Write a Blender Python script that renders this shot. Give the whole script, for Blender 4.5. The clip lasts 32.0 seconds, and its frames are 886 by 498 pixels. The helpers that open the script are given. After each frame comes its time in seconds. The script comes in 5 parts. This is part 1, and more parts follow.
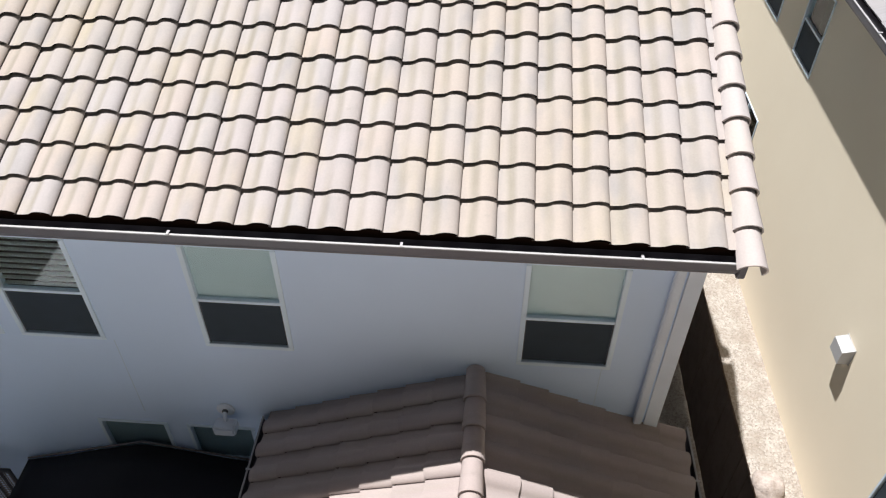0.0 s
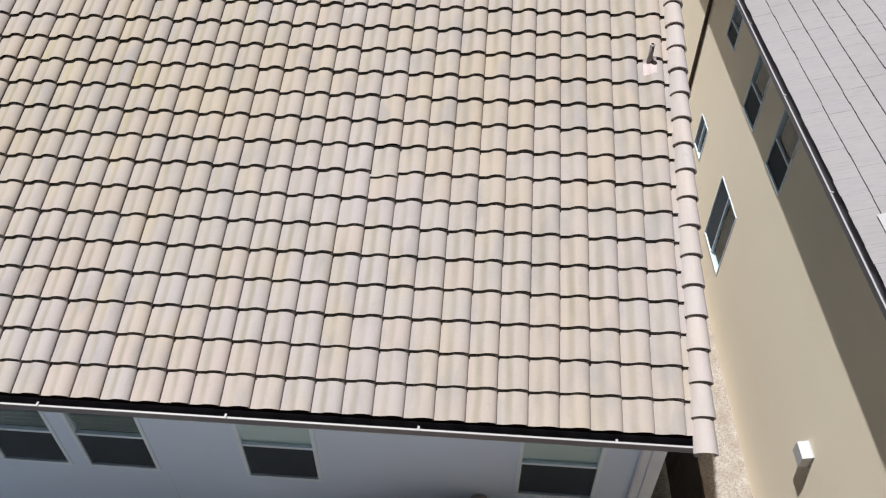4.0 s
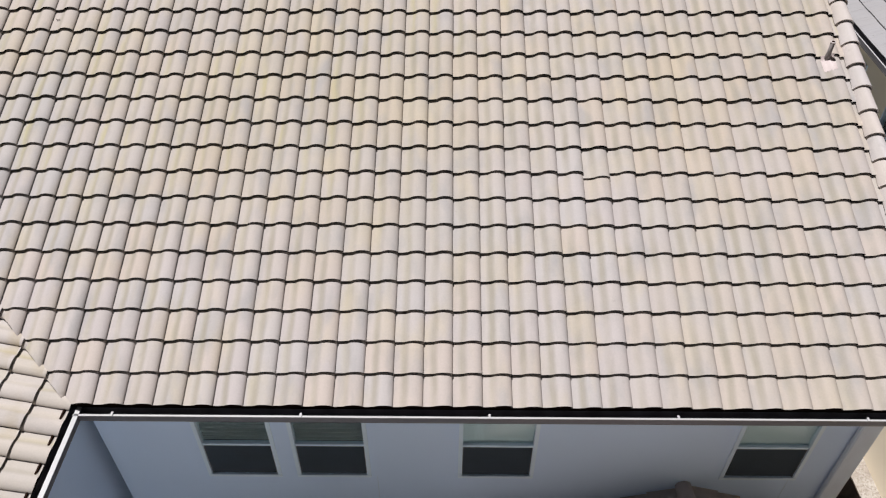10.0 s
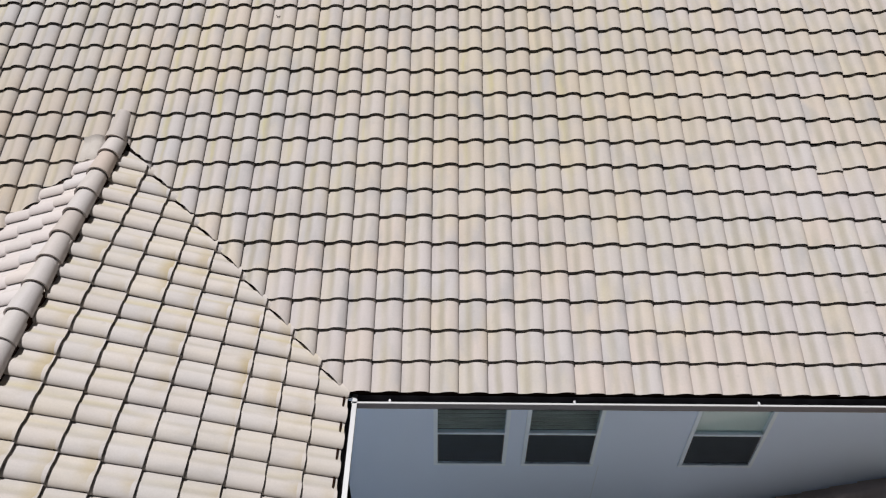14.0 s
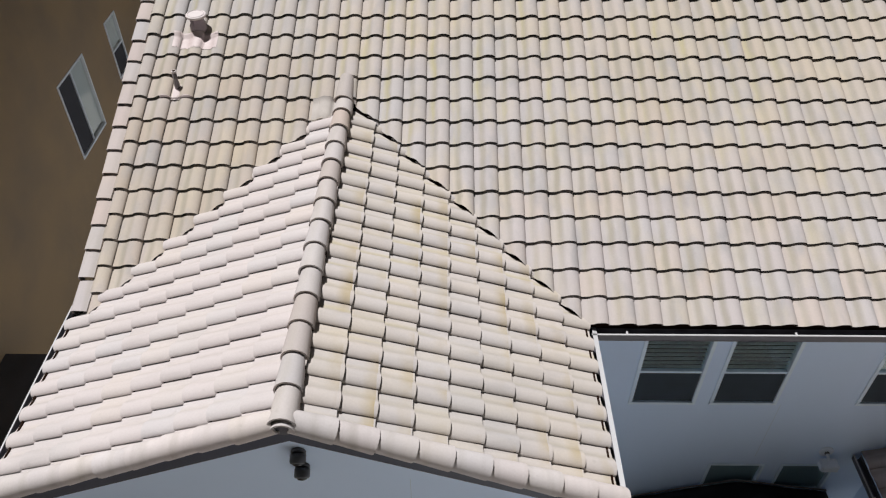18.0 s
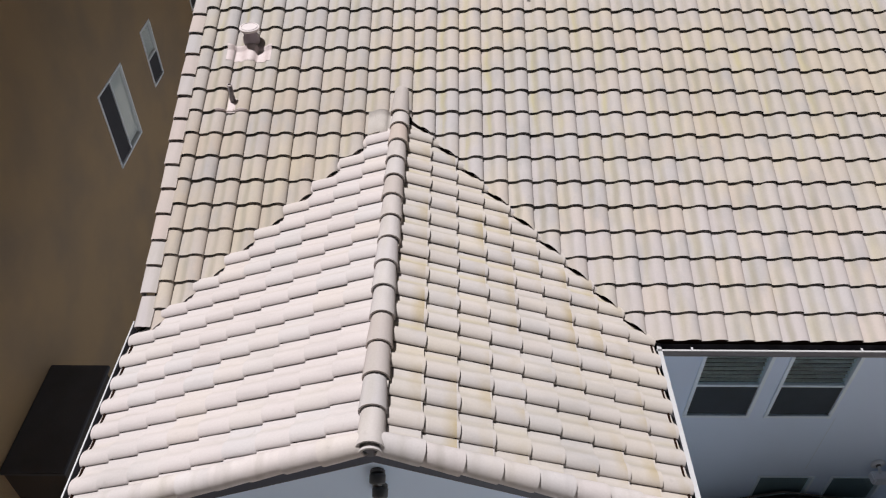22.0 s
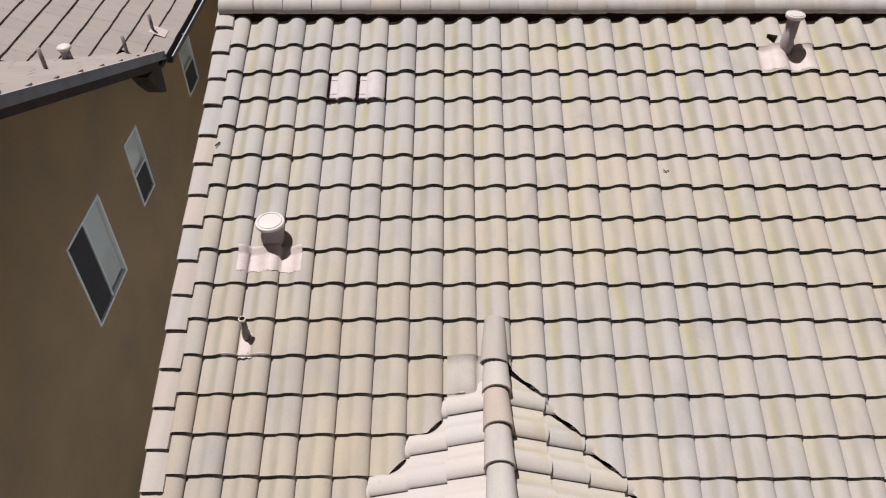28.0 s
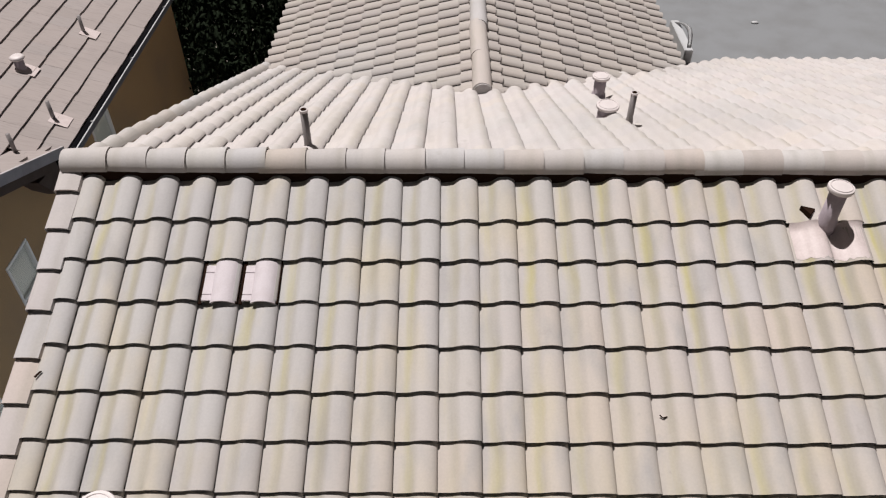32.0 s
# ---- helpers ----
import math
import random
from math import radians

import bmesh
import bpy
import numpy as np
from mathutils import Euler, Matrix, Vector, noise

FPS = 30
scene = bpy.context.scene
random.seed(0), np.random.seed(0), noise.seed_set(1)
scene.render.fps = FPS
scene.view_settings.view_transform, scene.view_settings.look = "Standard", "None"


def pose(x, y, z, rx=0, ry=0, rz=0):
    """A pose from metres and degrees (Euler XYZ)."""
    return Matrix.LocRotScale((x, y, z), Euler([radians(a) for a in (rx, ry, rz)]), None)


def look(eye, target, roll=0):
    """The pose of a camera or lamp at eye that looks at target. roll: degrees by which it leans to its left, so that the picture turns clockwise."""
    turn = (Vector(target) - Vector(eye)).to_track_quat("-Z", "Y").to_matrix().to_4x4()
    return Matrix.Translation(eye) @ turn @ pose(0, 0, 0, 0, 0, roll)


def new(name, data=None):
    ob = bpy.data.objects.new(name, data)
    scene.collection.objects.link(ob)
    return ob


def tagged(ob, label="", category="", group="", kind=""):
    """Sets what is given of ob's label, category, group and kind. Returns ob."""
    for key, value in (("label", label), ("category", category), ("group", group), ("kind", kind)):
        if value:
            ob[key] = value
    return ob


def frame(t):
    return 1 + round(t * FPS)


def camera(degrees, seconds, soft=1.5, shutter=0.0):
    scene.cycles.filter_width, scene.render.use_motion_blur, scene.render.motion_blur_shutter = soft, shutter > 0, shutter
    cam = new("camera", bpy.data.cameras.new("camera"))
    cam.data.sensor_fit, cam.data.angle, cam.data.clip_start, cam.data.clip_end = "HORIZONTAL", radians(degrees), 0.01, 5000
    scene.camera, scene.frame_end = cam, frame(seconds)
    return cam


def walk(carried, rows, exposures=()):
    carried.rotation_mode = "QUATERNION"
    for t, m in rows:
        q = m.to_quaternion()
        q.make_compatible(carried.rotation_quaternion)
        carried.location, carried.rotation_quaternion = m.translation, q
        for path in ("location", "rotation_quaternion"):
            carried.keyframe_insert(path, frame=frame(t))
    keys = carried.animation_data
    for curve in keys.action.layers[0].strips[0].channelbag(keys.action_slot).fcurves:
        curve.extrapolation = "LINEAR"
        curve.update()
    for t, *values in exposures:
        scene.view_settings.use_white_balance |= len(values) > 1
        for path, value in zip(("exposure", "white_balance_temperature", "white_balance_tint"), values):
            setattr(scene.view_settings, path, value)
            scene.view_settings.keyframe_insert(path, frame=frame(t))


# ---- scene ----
cam = camera(60.3, 32.0, soft=1.2)
PATH = [
    (0, (2.029, -4.594, 10.384), (1.619, 1.297, 4.986), 0.29),
    (0.5, (2.016, -4.624, 10.688), (1.605, 1.266, 5.290), 0.21),
    (1, (2.023, -4.490, 11.068), (1.610, 1.399, 5.669), 0.23),
    (1.5, (2.016, -4.365, 11.388), (1.608, 1.516, 5.980), 0.27),
    (2, (1.978, -4.254, 11.631), (1.578, 1.621, 6.216), 0.32),
    (2.5, (1.941, -4.220, 11.854), (1.547, 1.650, 6.433), 0.34),
    (3, (1.926, -4.241, 12.097), (1.527, 1.628, 6.675), 0.33),
    (3.5, (1.891, -4.307, 12.356), (1.484, 1.558, 6.930), 0.27),
    (4, (1.912, -4.335, 12.618), (1.500, 1.525, 7.187), 0.22),
    (4.5, (1.875, -4.335, 12.815), (1.482, 1.531, 7.389), 0.32),
    (6.5, (1.850, -4.450, 12.831), (1.759, 1.446, 7.425), -0.27),
    (7, (1.606, -4.488, 12.822), (1.538, 1.410, 7.418), -0.16),
    (7.5, (1.239, -4.521, 12.799), (1.184, 1.377, 7.395), -0.07),
    (8, (0.786, -4.567, 12.781), (0.743, 1.330, 7.374), -0.01),
    (8.5, (0.277, -4.601, 12.781), (0.240, 1.294, 7.373), 0.02),
    (9, (-0.206, -4.603, 12.763), (-0.246, 1.297, 7.360), 0.08),
    (9.5, (-0.599, -4.620, 12.775), (-0.631, 1.280, 7.372), 0.14),
    (10, (-1.005, -4.646, 12.756), (-1.024, 1.254, 7.352), 0.24),
    (10.5, (-1.416, -4.673, 12.761), (-1.417, 1.224, 7.355), 0.36),
    (11, (-1.823, -4.715, 12.765), (-1.808, 1.178, 7.354), 0.47),
    (11.5, (-2.236, -4.761, 12.756), (-2.214, 1.129, 7.342), 0.54),
    (12, (-2.591, -4.802, 12.774), (-2.568, 1.088, 7.361), 0.56),
    (12.5, (-2.939, -4.832, 12.784), (-2.918, 1.060, 7.372), 0.55),
    (13, (-3.238, -4.851, 12.799), (-3.221, 1.044, 7.391), 0.50),
    (13.5, (-3.536, -4.844, 12.790), (-3.526, 1.055, 7.386), 0.51),
    (15.5, (-4.878, -4.943, 12.799), (-4.880, 0.970, 7.411), 0.47),
    (16, (-5.273, -4.953, 12.792), (-5.277, 0.961, 7.405), 0.44),
    (16.5, (-5.660, -4.991, 12.777), (-5.670, 0.924, 7.392), 0.39),
    (17, (-5.967, -5.187, 12.774), (-5.985, 0.728, 7.388), 0.33),
    (17.5, (-6.225, -5.469, 12.792), (-6.249, 0.441, 7.400), 0.23),
    (18, (-6.445, -5.837, 12.820), (-6.474, 0.065, 7.420), 0.15),
    (18.5, (-6.622, -6.262, 12.842), (-6.661, -0.368, 7.433), 0.07),
    (19, (-6.780, -6.630, 12.867), (-6.828, -0.740, 7.452), 0.00),
    (19.5, (-6.896, -6.845, 12.886), (-6.950, -0.954, 7.473), -0.05),
    (20, (-6.958, -6.933, 12.878), (-7.018, -1.040, 7.468), -0.07),
    (20.5, (-7.016, -6.892, 12.896), (-7.079, -0.996, 7.488), -0.07),
    (21, (-7.066, -6.664, 12.903), (-7.125, -0.768, 7.496), -0.07),
    (21.5, (-7.119, -6.243, 12.920), (-7.172, -0.344, 7.516), -0.05),
    (22, (-7.155, -5.709, 12.937), (-7.203, 0.193, 7.537), -0.00),
    (22.5, (-7.246, -5.191, 12.922), (-7.291, 0.711, 7.522), 0.04),
    (23, (-7.490, -4.740, 12.907), (-7.536, 1.162, 7.506), 0.07),
    (23.5, (-7.777, -4.356, 12.898), (-7.822, 1.543, 7.495), 0.01),
    (24, (-7.937, -4.038, 12.902), (-7.984, 1.858, 7.496), -0.07),
    (24.5, (-8.069, -3.671, 12.879), (-8.123, 2.221, 7.468), -0.10),
    (25, (-8.159, -3.310, 12.871), (-8.215, 2.579, 7.456), -0.17),
    (25.5, (-8.235, -2.978, 12.876), (-8.292, 2.908, 7.459), -0.28),
    (26, (-8.299, -2.619, 12.867), (-8.359, 3.266, 7.448), -0.32),
    (26.5, (-8.336, -2.281, 12.858), (-8.398, 3.604, 7.439), -0.33),
    (28.5, (-8.077, -1.274, 12.771), (-8.136, 4.630, 7.373), -0.27),
    (29, (-7.962, -1.050, 12.748), (-8.021, 4.859, 7.355), -0.24),
    (29.5, (-7.879, -0.805, 12.750), (-7.938, 5.107, 7.361), -0.21),
    (30, (-7.785, -0.468, 12.740), (-7.845, 5.447, 7.354), -0.18),
    (30.5, (-7.719, -0.043, 12.747), (-7.779, 5.871, 7.360), -0.13),
    (31, (-7.675, 0.409, 12.751), (-7.731, 6.323, 7.363), -0.08),
    (31.5, (-7.621, 0.896, 12.752), (-7.665, 6.808, 7.363), 0.03),
    (32, (-7.579, 1.418, 12.778), (-7.608, 7.326, 7.384), 0.08),
]
EXPOSURES = [(0.0, 0.34, 6110, 11), (1.0, 0.21, 6110, 11), (2.5, 0.05, 6110, 11), (4.0, -0.02, 6140, 11), (9.0, -0.05, 6140, 12), (13.0, -0.08, 6060, 11), (17.0, -0.19, 6070, 10), (20.0, -0.07, 6060, 13), (23.0, -0.14, 6110, 13), (26.0, -0.12, 6250, 12), (29.0, -0.10, 6330, 12), (32.0, -0.17, 6260, 12)]
walk(cam, [(t, look(eye, target, roll)) for t, eye, target, roll in PATH], EXPOSURES)

# ---- light ----
SUN = Vector((-0.252, 0.23, 1.0)).normalized()
world = bpy.data.worlds.new("sky")
scene.world = world
world.use_nodes = True
wn = world.node_tree.nodes
sky = wn.new("ShaderNodeTexSky")
sky.sky_type = "NISHITA"
sky.sun_disc = False
sky.sun_elevation = math.asin(SUN.z)
sky.sun_rotation = math.atan2(SUN.x, SUN.y)
sky.altitude = 300
sky.dust_density = 2.0
sky.ozone_density = 0.7
wn["Background"].inputs["Strength"].default_value = 0.02
haze = wn.new("ShaderNodeMix")
haze.data_type, haze.blend_type = "RGBA", "MULTIPLY"
haze.inputs["Factor"].default_value = 1.0
haze.inputs["B"].default_value = (1.36, 1.0, 0.65, 1)
world.node_tree.links.new(sky.outputs[0], haze.inputs["A"])
world.node_tree.links.new(haze.outputs["Result"], wn["Background"].inputs["Color"])
sun = new("sun", bpy.data.lights.new("sun", "SUN"))
sun.data.energy = 5.55
sun.data.angle = radians(0.53)
sun.data.color = (1.0, 0.955, 0.89)
sun.matrix_world = look(SUN * 40, (0, 0, 0))


# ---- sizes ----
EZ = 6.3                       # height of the upper eaves
W, C = 0.305, 0.345           # a tile's width and the course height
SL = math.atan(5 / 12)
CS, SN, TN = math.cos(SL), math.sin(SL), 5 / 12
X_L, X_R = -10.55, 4.03        # inner edges of the rakes of the main roof
Y_RIDGE = 6.52
GX, GHALF = -7.78, 2.95        # front gable: ridge line and half width
GY = -2.15                     # its front edge
WALL_Y = 0.48                  # front wall of the main part
GWALL_Y = -1.95                # front wall of the gable part
GTN, GW = 0.410, 1.010         # pitch of the front gable, and its tiles' width against the main slope's
GA = math.atan(GTN)


# ---- materials ----
def nodes_of(name, rough=0.8, metal=0.0):
    m = bpy.data.materials.new(name)
    m.use_nodes = True
    nt = m.node_tree
    b = nt.nodes["Principled BSDF"]
    b.inputs["Roughness"].default_value = rough
    b.inputs["Metallic"].default_value = metal
    return m, nt, b


def mixc(nt, fac, a, b, kind="MIX"):
    n = nt.nodes.new("ShaderNodeMix")
    n.data_type = "RGBA"
    n.blend_type = kind
    for sock, v in ((n.inputs["Factor"], fac), (n.inputs["A"], a), (n.inputs["B"], b)):
        if isinstance(v, bpy.types.NodeSocket):
            nt.links.new(v, sock)
        elif isinstance(v, (int, float)):
            sock.default_value = v
        else:
            sock.default_value = (*v, 1)
    return n.outputs["Result"]


def ramp(nt, fac, stops, kind="LINEAR"):
    n = nt.nodes.new("ShaderNodeValToRGB")
    n.color_ramp.interpolation = kind
    el = n.color_ramp.elements
    while len(el) < len(stops):
        el.new(0.5)
    for e, (p, c) in zip(el, stops):
        e.position = p
        e.color = (*c, 1) if len(c) == 3 else c
    nt.links.new(fac, n.inputs["Fac"])
    return n.outputs["Color"]


def noise_of(nt, scale, stretch=(1, 1, 1), detail=4.0, where="world", shift=(0, 0, 0)):
    if where == "world":
        src = nt.nodes.new("ShaderNodeNewGeometry").outputs["Position"]
    else:
        src = nt.nodes.new("ShaderNodeTexCoord").outputs["Object"]
    mp = nt.nodes.new("ShaderNodeMapping")
    mp.inputs["Scale"].default_value = stretch
    mp.inputs["Location"].default_value = shift
    nt.links.new(src, mp.inputs["Vector"])
    n = nt.nodes.new("ShaderNodeTexNoise")
    n.inputs["Scale"].default_value = scale
    n.inputs["Detail"].default_value = detail
    nt.links.new(mp.outputs[0], n.inputs["Vector"])
    return n.outputs["Fac"]


def bump(nt, b, height, strength=0.3, dist=0.01):
    n = nt.nodes.new("ShaderNodeBump")
    n.inputs["Strength"].default_value = strength
    n.inputs["Distance"].default_value = dist
    nt.links.new(height, n.inputs["Height"])
    nt.links.new(n.outputs[0], b.inputs["Normal"])


def math_of(nt, op, a, b=None):
    n = nt.nodes.new("ShaderNodeMath")
    n.operation = op
    for sock, v in zip(n.inputs, (a, b)):
        if v is None:
            continue
        if isinstance(v, bpy.types.NodeSocket):
            nt.links.new(v, sock)
        else:
            sock.default_value = v
    return n.outputs[0]


def piece_random(nt):
    """One number for each piece, whether it is an object or an island of a joined mesh."""
    o = nt.nodes.new("ShaderNodeObjectInfo").outputs["Random"]
    g = nt.nodes.new("ShaderNodeNewGeometry").outputs["Random Per Island"]
    return math_of(nt, "FRACT", math_of(nt, "ADD", o, g))


def tile_material(name, tints, streak, lichen_amount, along, cell=0.305, warm=1.0, origin=0.0, mirror=False, nose=None):
    """Weathered concrete roof tile: a tint for each tile, lichen in the pans, runs of grime down the slope and fine pores."""
    m, nt, b = nodes_of(name, 0.88)
    b.inputs["Specular IOR Level"].default_value = 0.25
    rnd = piece_random(nt)
    base = ramp(nt, rnd, tints)
    cloud = noise_of(nt, 0.40, detail=3)
    base = mixc(nt, ramp(nt, cloud, [(0.45, (0, 0, 0)), (0.68, (0.6 * warm,) * 3)]), base, (0.47, 0.41, 0.35))
    cool = noise_of(nt, 0.33, detail=2, shift=(5, 11, 3))
    base = mixc(nt, ramp(nt, cool, [(0.50, (0, 0, 0)), (0.70, (0.6,) * 3)]), base, (0.405, 0.391, 0.388))
    sep = nt.nodes.new("ShaderNodeSeparateXYZ")
    # greyer, older tiles towards one end of the roof, with a ragged limit
    nt.links.new(nt.nodes.new("ShaderNodeNewGeometry").outputs["Position"], sep.inputs[0])
    u = math_of(nt, "FRACT", math_of(nt, "DIVIDE", math_of(nt, "SUBTRACT", sep.outputs["X" if along == "y" else "Y"], origin), cell))
    if mirror:
        u = math_of(nt, "SUBTRACT", 1.0, u)
    up = math_of(nt, "MULTIPLY", math_of(nt, "SUBTRACT", sep.outputs["Y"], 4.5), -1.5)
    west = math_of(nt, "MULTIPLY", math_of(nt, "ADD", math_of(nt, "ADD", sep.outputs["X"], up), math_of(nt, "MULTIPLY", noise_of(nt, 0.6, detail=3, shift=(3, 3, 3)), 5.0)), -1.0)
    wf = nt.nodes.new("ShaderNodeMapRange")
    nt.links.new(west, wf.inputs["Value"])
    wf.inputs["From Min"].default_value, wf.inputs["From Max"].default_value, wf.inputs["To Max"].default_value = 4.7, 7.8, 0.72 * min(1.0, warm + 0.15)
    base = mixc(nt, wf.outputs[0], base, mixc(nt, rnd, (0.40, 0.39, 0.395), (0.43, 0.415, 0.405)))
    # broad tan stains on the roof
    for (cx, cy), size, much in (((-9.6, 2.2), 2.6, 0.6), ((-2.6, 4.2), 3.4, 0.5), ((2.3, 3.9), 2.3, 0.5)):
        dx, dy = math_of(nt, "SUBTRACT", sep.outputs["X"], cx), math_of(nt, "SUBTRACT", sep.outputs["Y"], cy)
        far = math_of(nt, "SQRT", math_of(nt, "ADD", math_of(nt, "MULTIPLY", dx, dx), math_of(nt, "MULTIPLY", dy, dy)))
        far = math_of(nt, "ADD", math_of(nt, "DIVIDE", far, size), math_of(nt, "MULTIPLY", math_of(nt, "SUBTRACT", noise_of(nt, 0.9, detail=3, shift=(cx, cy, 0)), 0.5), 1.2))
        spread = ramp(nt, far, [(0.35, (much * warm,) * 3), (1.0, (0, 0, 0))])
        spread = mixc(nt, 1.0, spread, ramp(nt, rnd, [(0.0, (0.5,) * 3), (1.0, (1, 1, 1))]), "MULTIPLY")
        base = mixc(nt, spread, base, (0.38, 0.315, 0.24) if cx < -8 else (0.43, 0.36, 0.26))
    # grey smudges and cream patches, a hand's breadth to a metre wide
    down = (2.2, 0.9, 0.9) if along == "y" else (0.9, 2.2, 0.9)
    smudge = noise_of(nt, 1.9, down, 4, shift=(6, 1, 8))
    base = mixc(nt, ramp(nt, smudge, [(0.50, (0, 0, 0)), (0.72, (0.75 * warm,) * 3)]), base, (0.345, 0.33, 0.33))
    cream = noise_of(nt, 1.3, down, 4, shift=(1, 9, 4))
    base = mixc(nt, ramp(nt, cream, [(0.50, (0, 0, 0)), (0.70, (0.5 * warm,) * 3)]), base, (0.50, 0.435, 0.33))
    wob = math_of(nt, "MULTIPLY", math_of(nt, "SUBTRACT", noise_of(nt, 2.2, detail=3), 0.5), 0.5)
    # narrow runs of lichen down the pan, beside the foot of the barrel
    pan = ramp(nt, math_of(nt, "ADD", u, wob), [(0.06, (0, 0, 0)), (0.17, (0.45,) * 3), (0.29, (1, 1, 1)), (0.37, (0.8,) * 3), (0.47, (0, 0, 0))])
    st = (10, 0.8, 0.8) if along == "y" else (0.8, 10, 0.8)
    run = ramp(nt, noise_of(nt, 1.0, st, 3), [(0.38, (0.08,) * 3), (0.58, (1, 1, 1))])
    per = ramp(nt, math_of(nt, "FRACT", math_of(nt, "MULTIPLY", rnd, 7.31)), [(0.1, (0.3,) * 3), (0.8, (1, 1, 1))])
    zone = ramp(nt, noise_of(nt, 0.30, detail=2, shift=(1, 4, 9)), [(0.36, (0.25,) * 3), (0.56, (1, 1, 1))])
    amount = mixc(nt, 1.0, mixc(nt, 1.0, pan, run, "MULTIPLY"), mixc(nt, 1.0, per, zone, "MULTIPLY"), "MULTIPLY")
    if along == "y":
        # most of it grows on the upper part of the main slope, towards its west end
        high = ramp(nt, math_of(nt, "DIVIDE", sep.outputs["Y"], 10.0), [(0.18, (0.25,) * 3), (0.38, (1, 1, 1))])
        east = ramp(nt, math_of(nt, "DIVIDE", math_of(nt, "ADD", sep.outputs["X"], 6.0), 10.0), [(0.2, (1, 1, 1)), (0.65, (0.3,) * 3)])
        amount = mixc(nt, 1.0, amount, mixc(nt, 1.0, high, east, "MULTIPLY"), "MULTIPLY")
    base = mixc(nt, mixc(nt, 1.0, amount, (lichen_amount,) * 3, "MULTIPLY"), base, streak)
    # a soft band along the foot of each barrel: grime, with the pan's shade painted in
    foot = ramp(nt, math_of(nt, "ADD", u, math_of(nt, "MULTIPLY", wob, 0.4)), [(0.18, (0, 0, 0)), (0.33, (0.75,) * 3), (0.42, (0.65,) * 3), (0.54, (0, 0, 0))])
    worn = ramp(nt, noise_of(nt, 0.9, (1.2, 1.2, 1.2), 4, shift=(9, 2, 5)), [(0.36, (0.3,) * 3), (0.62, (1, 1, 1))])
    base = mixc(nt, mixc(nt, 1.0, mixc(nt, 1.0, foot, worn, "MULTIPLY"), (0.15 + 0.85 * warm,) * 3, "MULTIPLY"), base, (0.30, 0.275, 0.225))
    if nose:
        # olive-brown lichen in patches along the lower edges of the courses
        b0, course = nose
        low = math_of(nt, "FRACT", math_of(nt, "DIVIDE", math_of(nt, "SUBTRACT", b0, sep.outputs["X"]), course))
        low = ramp(nt, math_of(nt, "ADD", low, math_of(nt, "MULTIPLY", wob, 0.5)), [(0.02, (0.85,) * 3), (0.20, (0.6,) * 3), (0.45, (0, 0, 0))])
        spots = ramp(nt, noise_of(nt, 1.5, detail=5, shift=(4, 4, 2)), [(0.46, (0, 0, 0)), (0.66, (0.85,) * 3)])
        base = mixc(nt, mixc(nt, 1.0, low, spots, "MULTIPLY"), base, (0.36, 0.28, 0.13))
    st2 = noise_of(nt, 1.0, (9, 1.6, 1.6) if along == "y" else (1.6, 9, 1.6), 4, shift=(7, 3, 1))
    base = mixc(nt, ramp(nt, st2, [(0.52, (0, 0, 0)), (0.80, (0.28,) * 3)]), base, (0.30, 0.275, 0.255))
    fine = noise_of(nt, 60, detail=6)
    base = mixc(nt, 0.08, base, ramp(nt, fine, [(0.3, (0.35, 0.33, 0.31)), (0.7, (0.75, 0.73, 0.70))]), "OVERLAY")
    spot = noise_of(nt, 9, detail=5, shift=(2, 8, 0))
    base = mixc(nt, ramp(nt, spot, [(0.67, (0, 0, 0)), (0.80, (0.35,) * 3)]), base, (0.30, 0.27, 0.25))
    nt.links.new(base, b.inputs["Base Color"])
    bump(nt, b, math_of(nt, "ADD", fine, noise_of(nt, 14, detail=4)), 0.16, 0.006)
    return m


PALE = [(0.0, (0.44, 0.40, 0.395)), (0.25, (0.465, 0.425, 0.42)), (0.45, (0.455, 0.42, 0.405)), (0.65, (0.446, 0.419, 0.42)), (0.85, (0.488, 0.425, 0.39)), (1.0, (0.46, 0.41, 0.39))]
# Less lichen, and lighter: brightness of the sunward slopes put into the tints
LIGHTER = [(0.0, (0.50, 0.455, 0.45)), (0.4, (0.53, 0.48, 0.47)), (0.7, (0.50, 0.47, 0.47)), (1.0, (0.53, 0.475, 0.45))]
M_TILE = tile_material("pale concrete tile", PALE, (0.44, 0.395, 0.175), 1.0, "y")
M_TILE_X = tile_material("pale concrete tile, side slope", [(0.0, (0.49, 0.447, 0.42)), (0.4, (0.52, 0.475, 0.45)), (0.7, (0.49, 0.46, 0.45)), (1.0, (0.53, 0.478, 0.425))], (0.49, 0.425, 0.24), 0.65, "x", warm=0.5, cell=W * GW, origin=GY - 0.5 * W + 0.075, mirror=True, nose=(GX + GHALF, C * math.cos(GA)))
M_TILE_C = tile_material("clean, lighter concrete tile, side slope", LIGHTER, (0.46, 0.41, 0.33), 0.2, "x", warm=0.08, cell=W * GW, origin=GY - 0.5 * W + 0.025, mirror=True)
# lightened again for the sunlit back slope; rake caps use it too
M_TILE_D = tile_material("clean, lighter concrete tile", [(p, tuple(1.1 * v for v in c)) for p, c in LIGHTER], (0.46, 0.41, 0.33), 0.25, "y", warm=0.25)
# Back gable: greyer, and darkened for the slope facing away from the sun
M_TILE_B = tile_material("darker grey concrete tile", [(0.0, (0.35, 0.305, 0.285)), (0.5, (0.41, 0.355, 0.325)), (1.0, (0.37, 0.33, 0.305))], (0.33, 0.30, 0.28), 0.3, "x", warm=0.2)
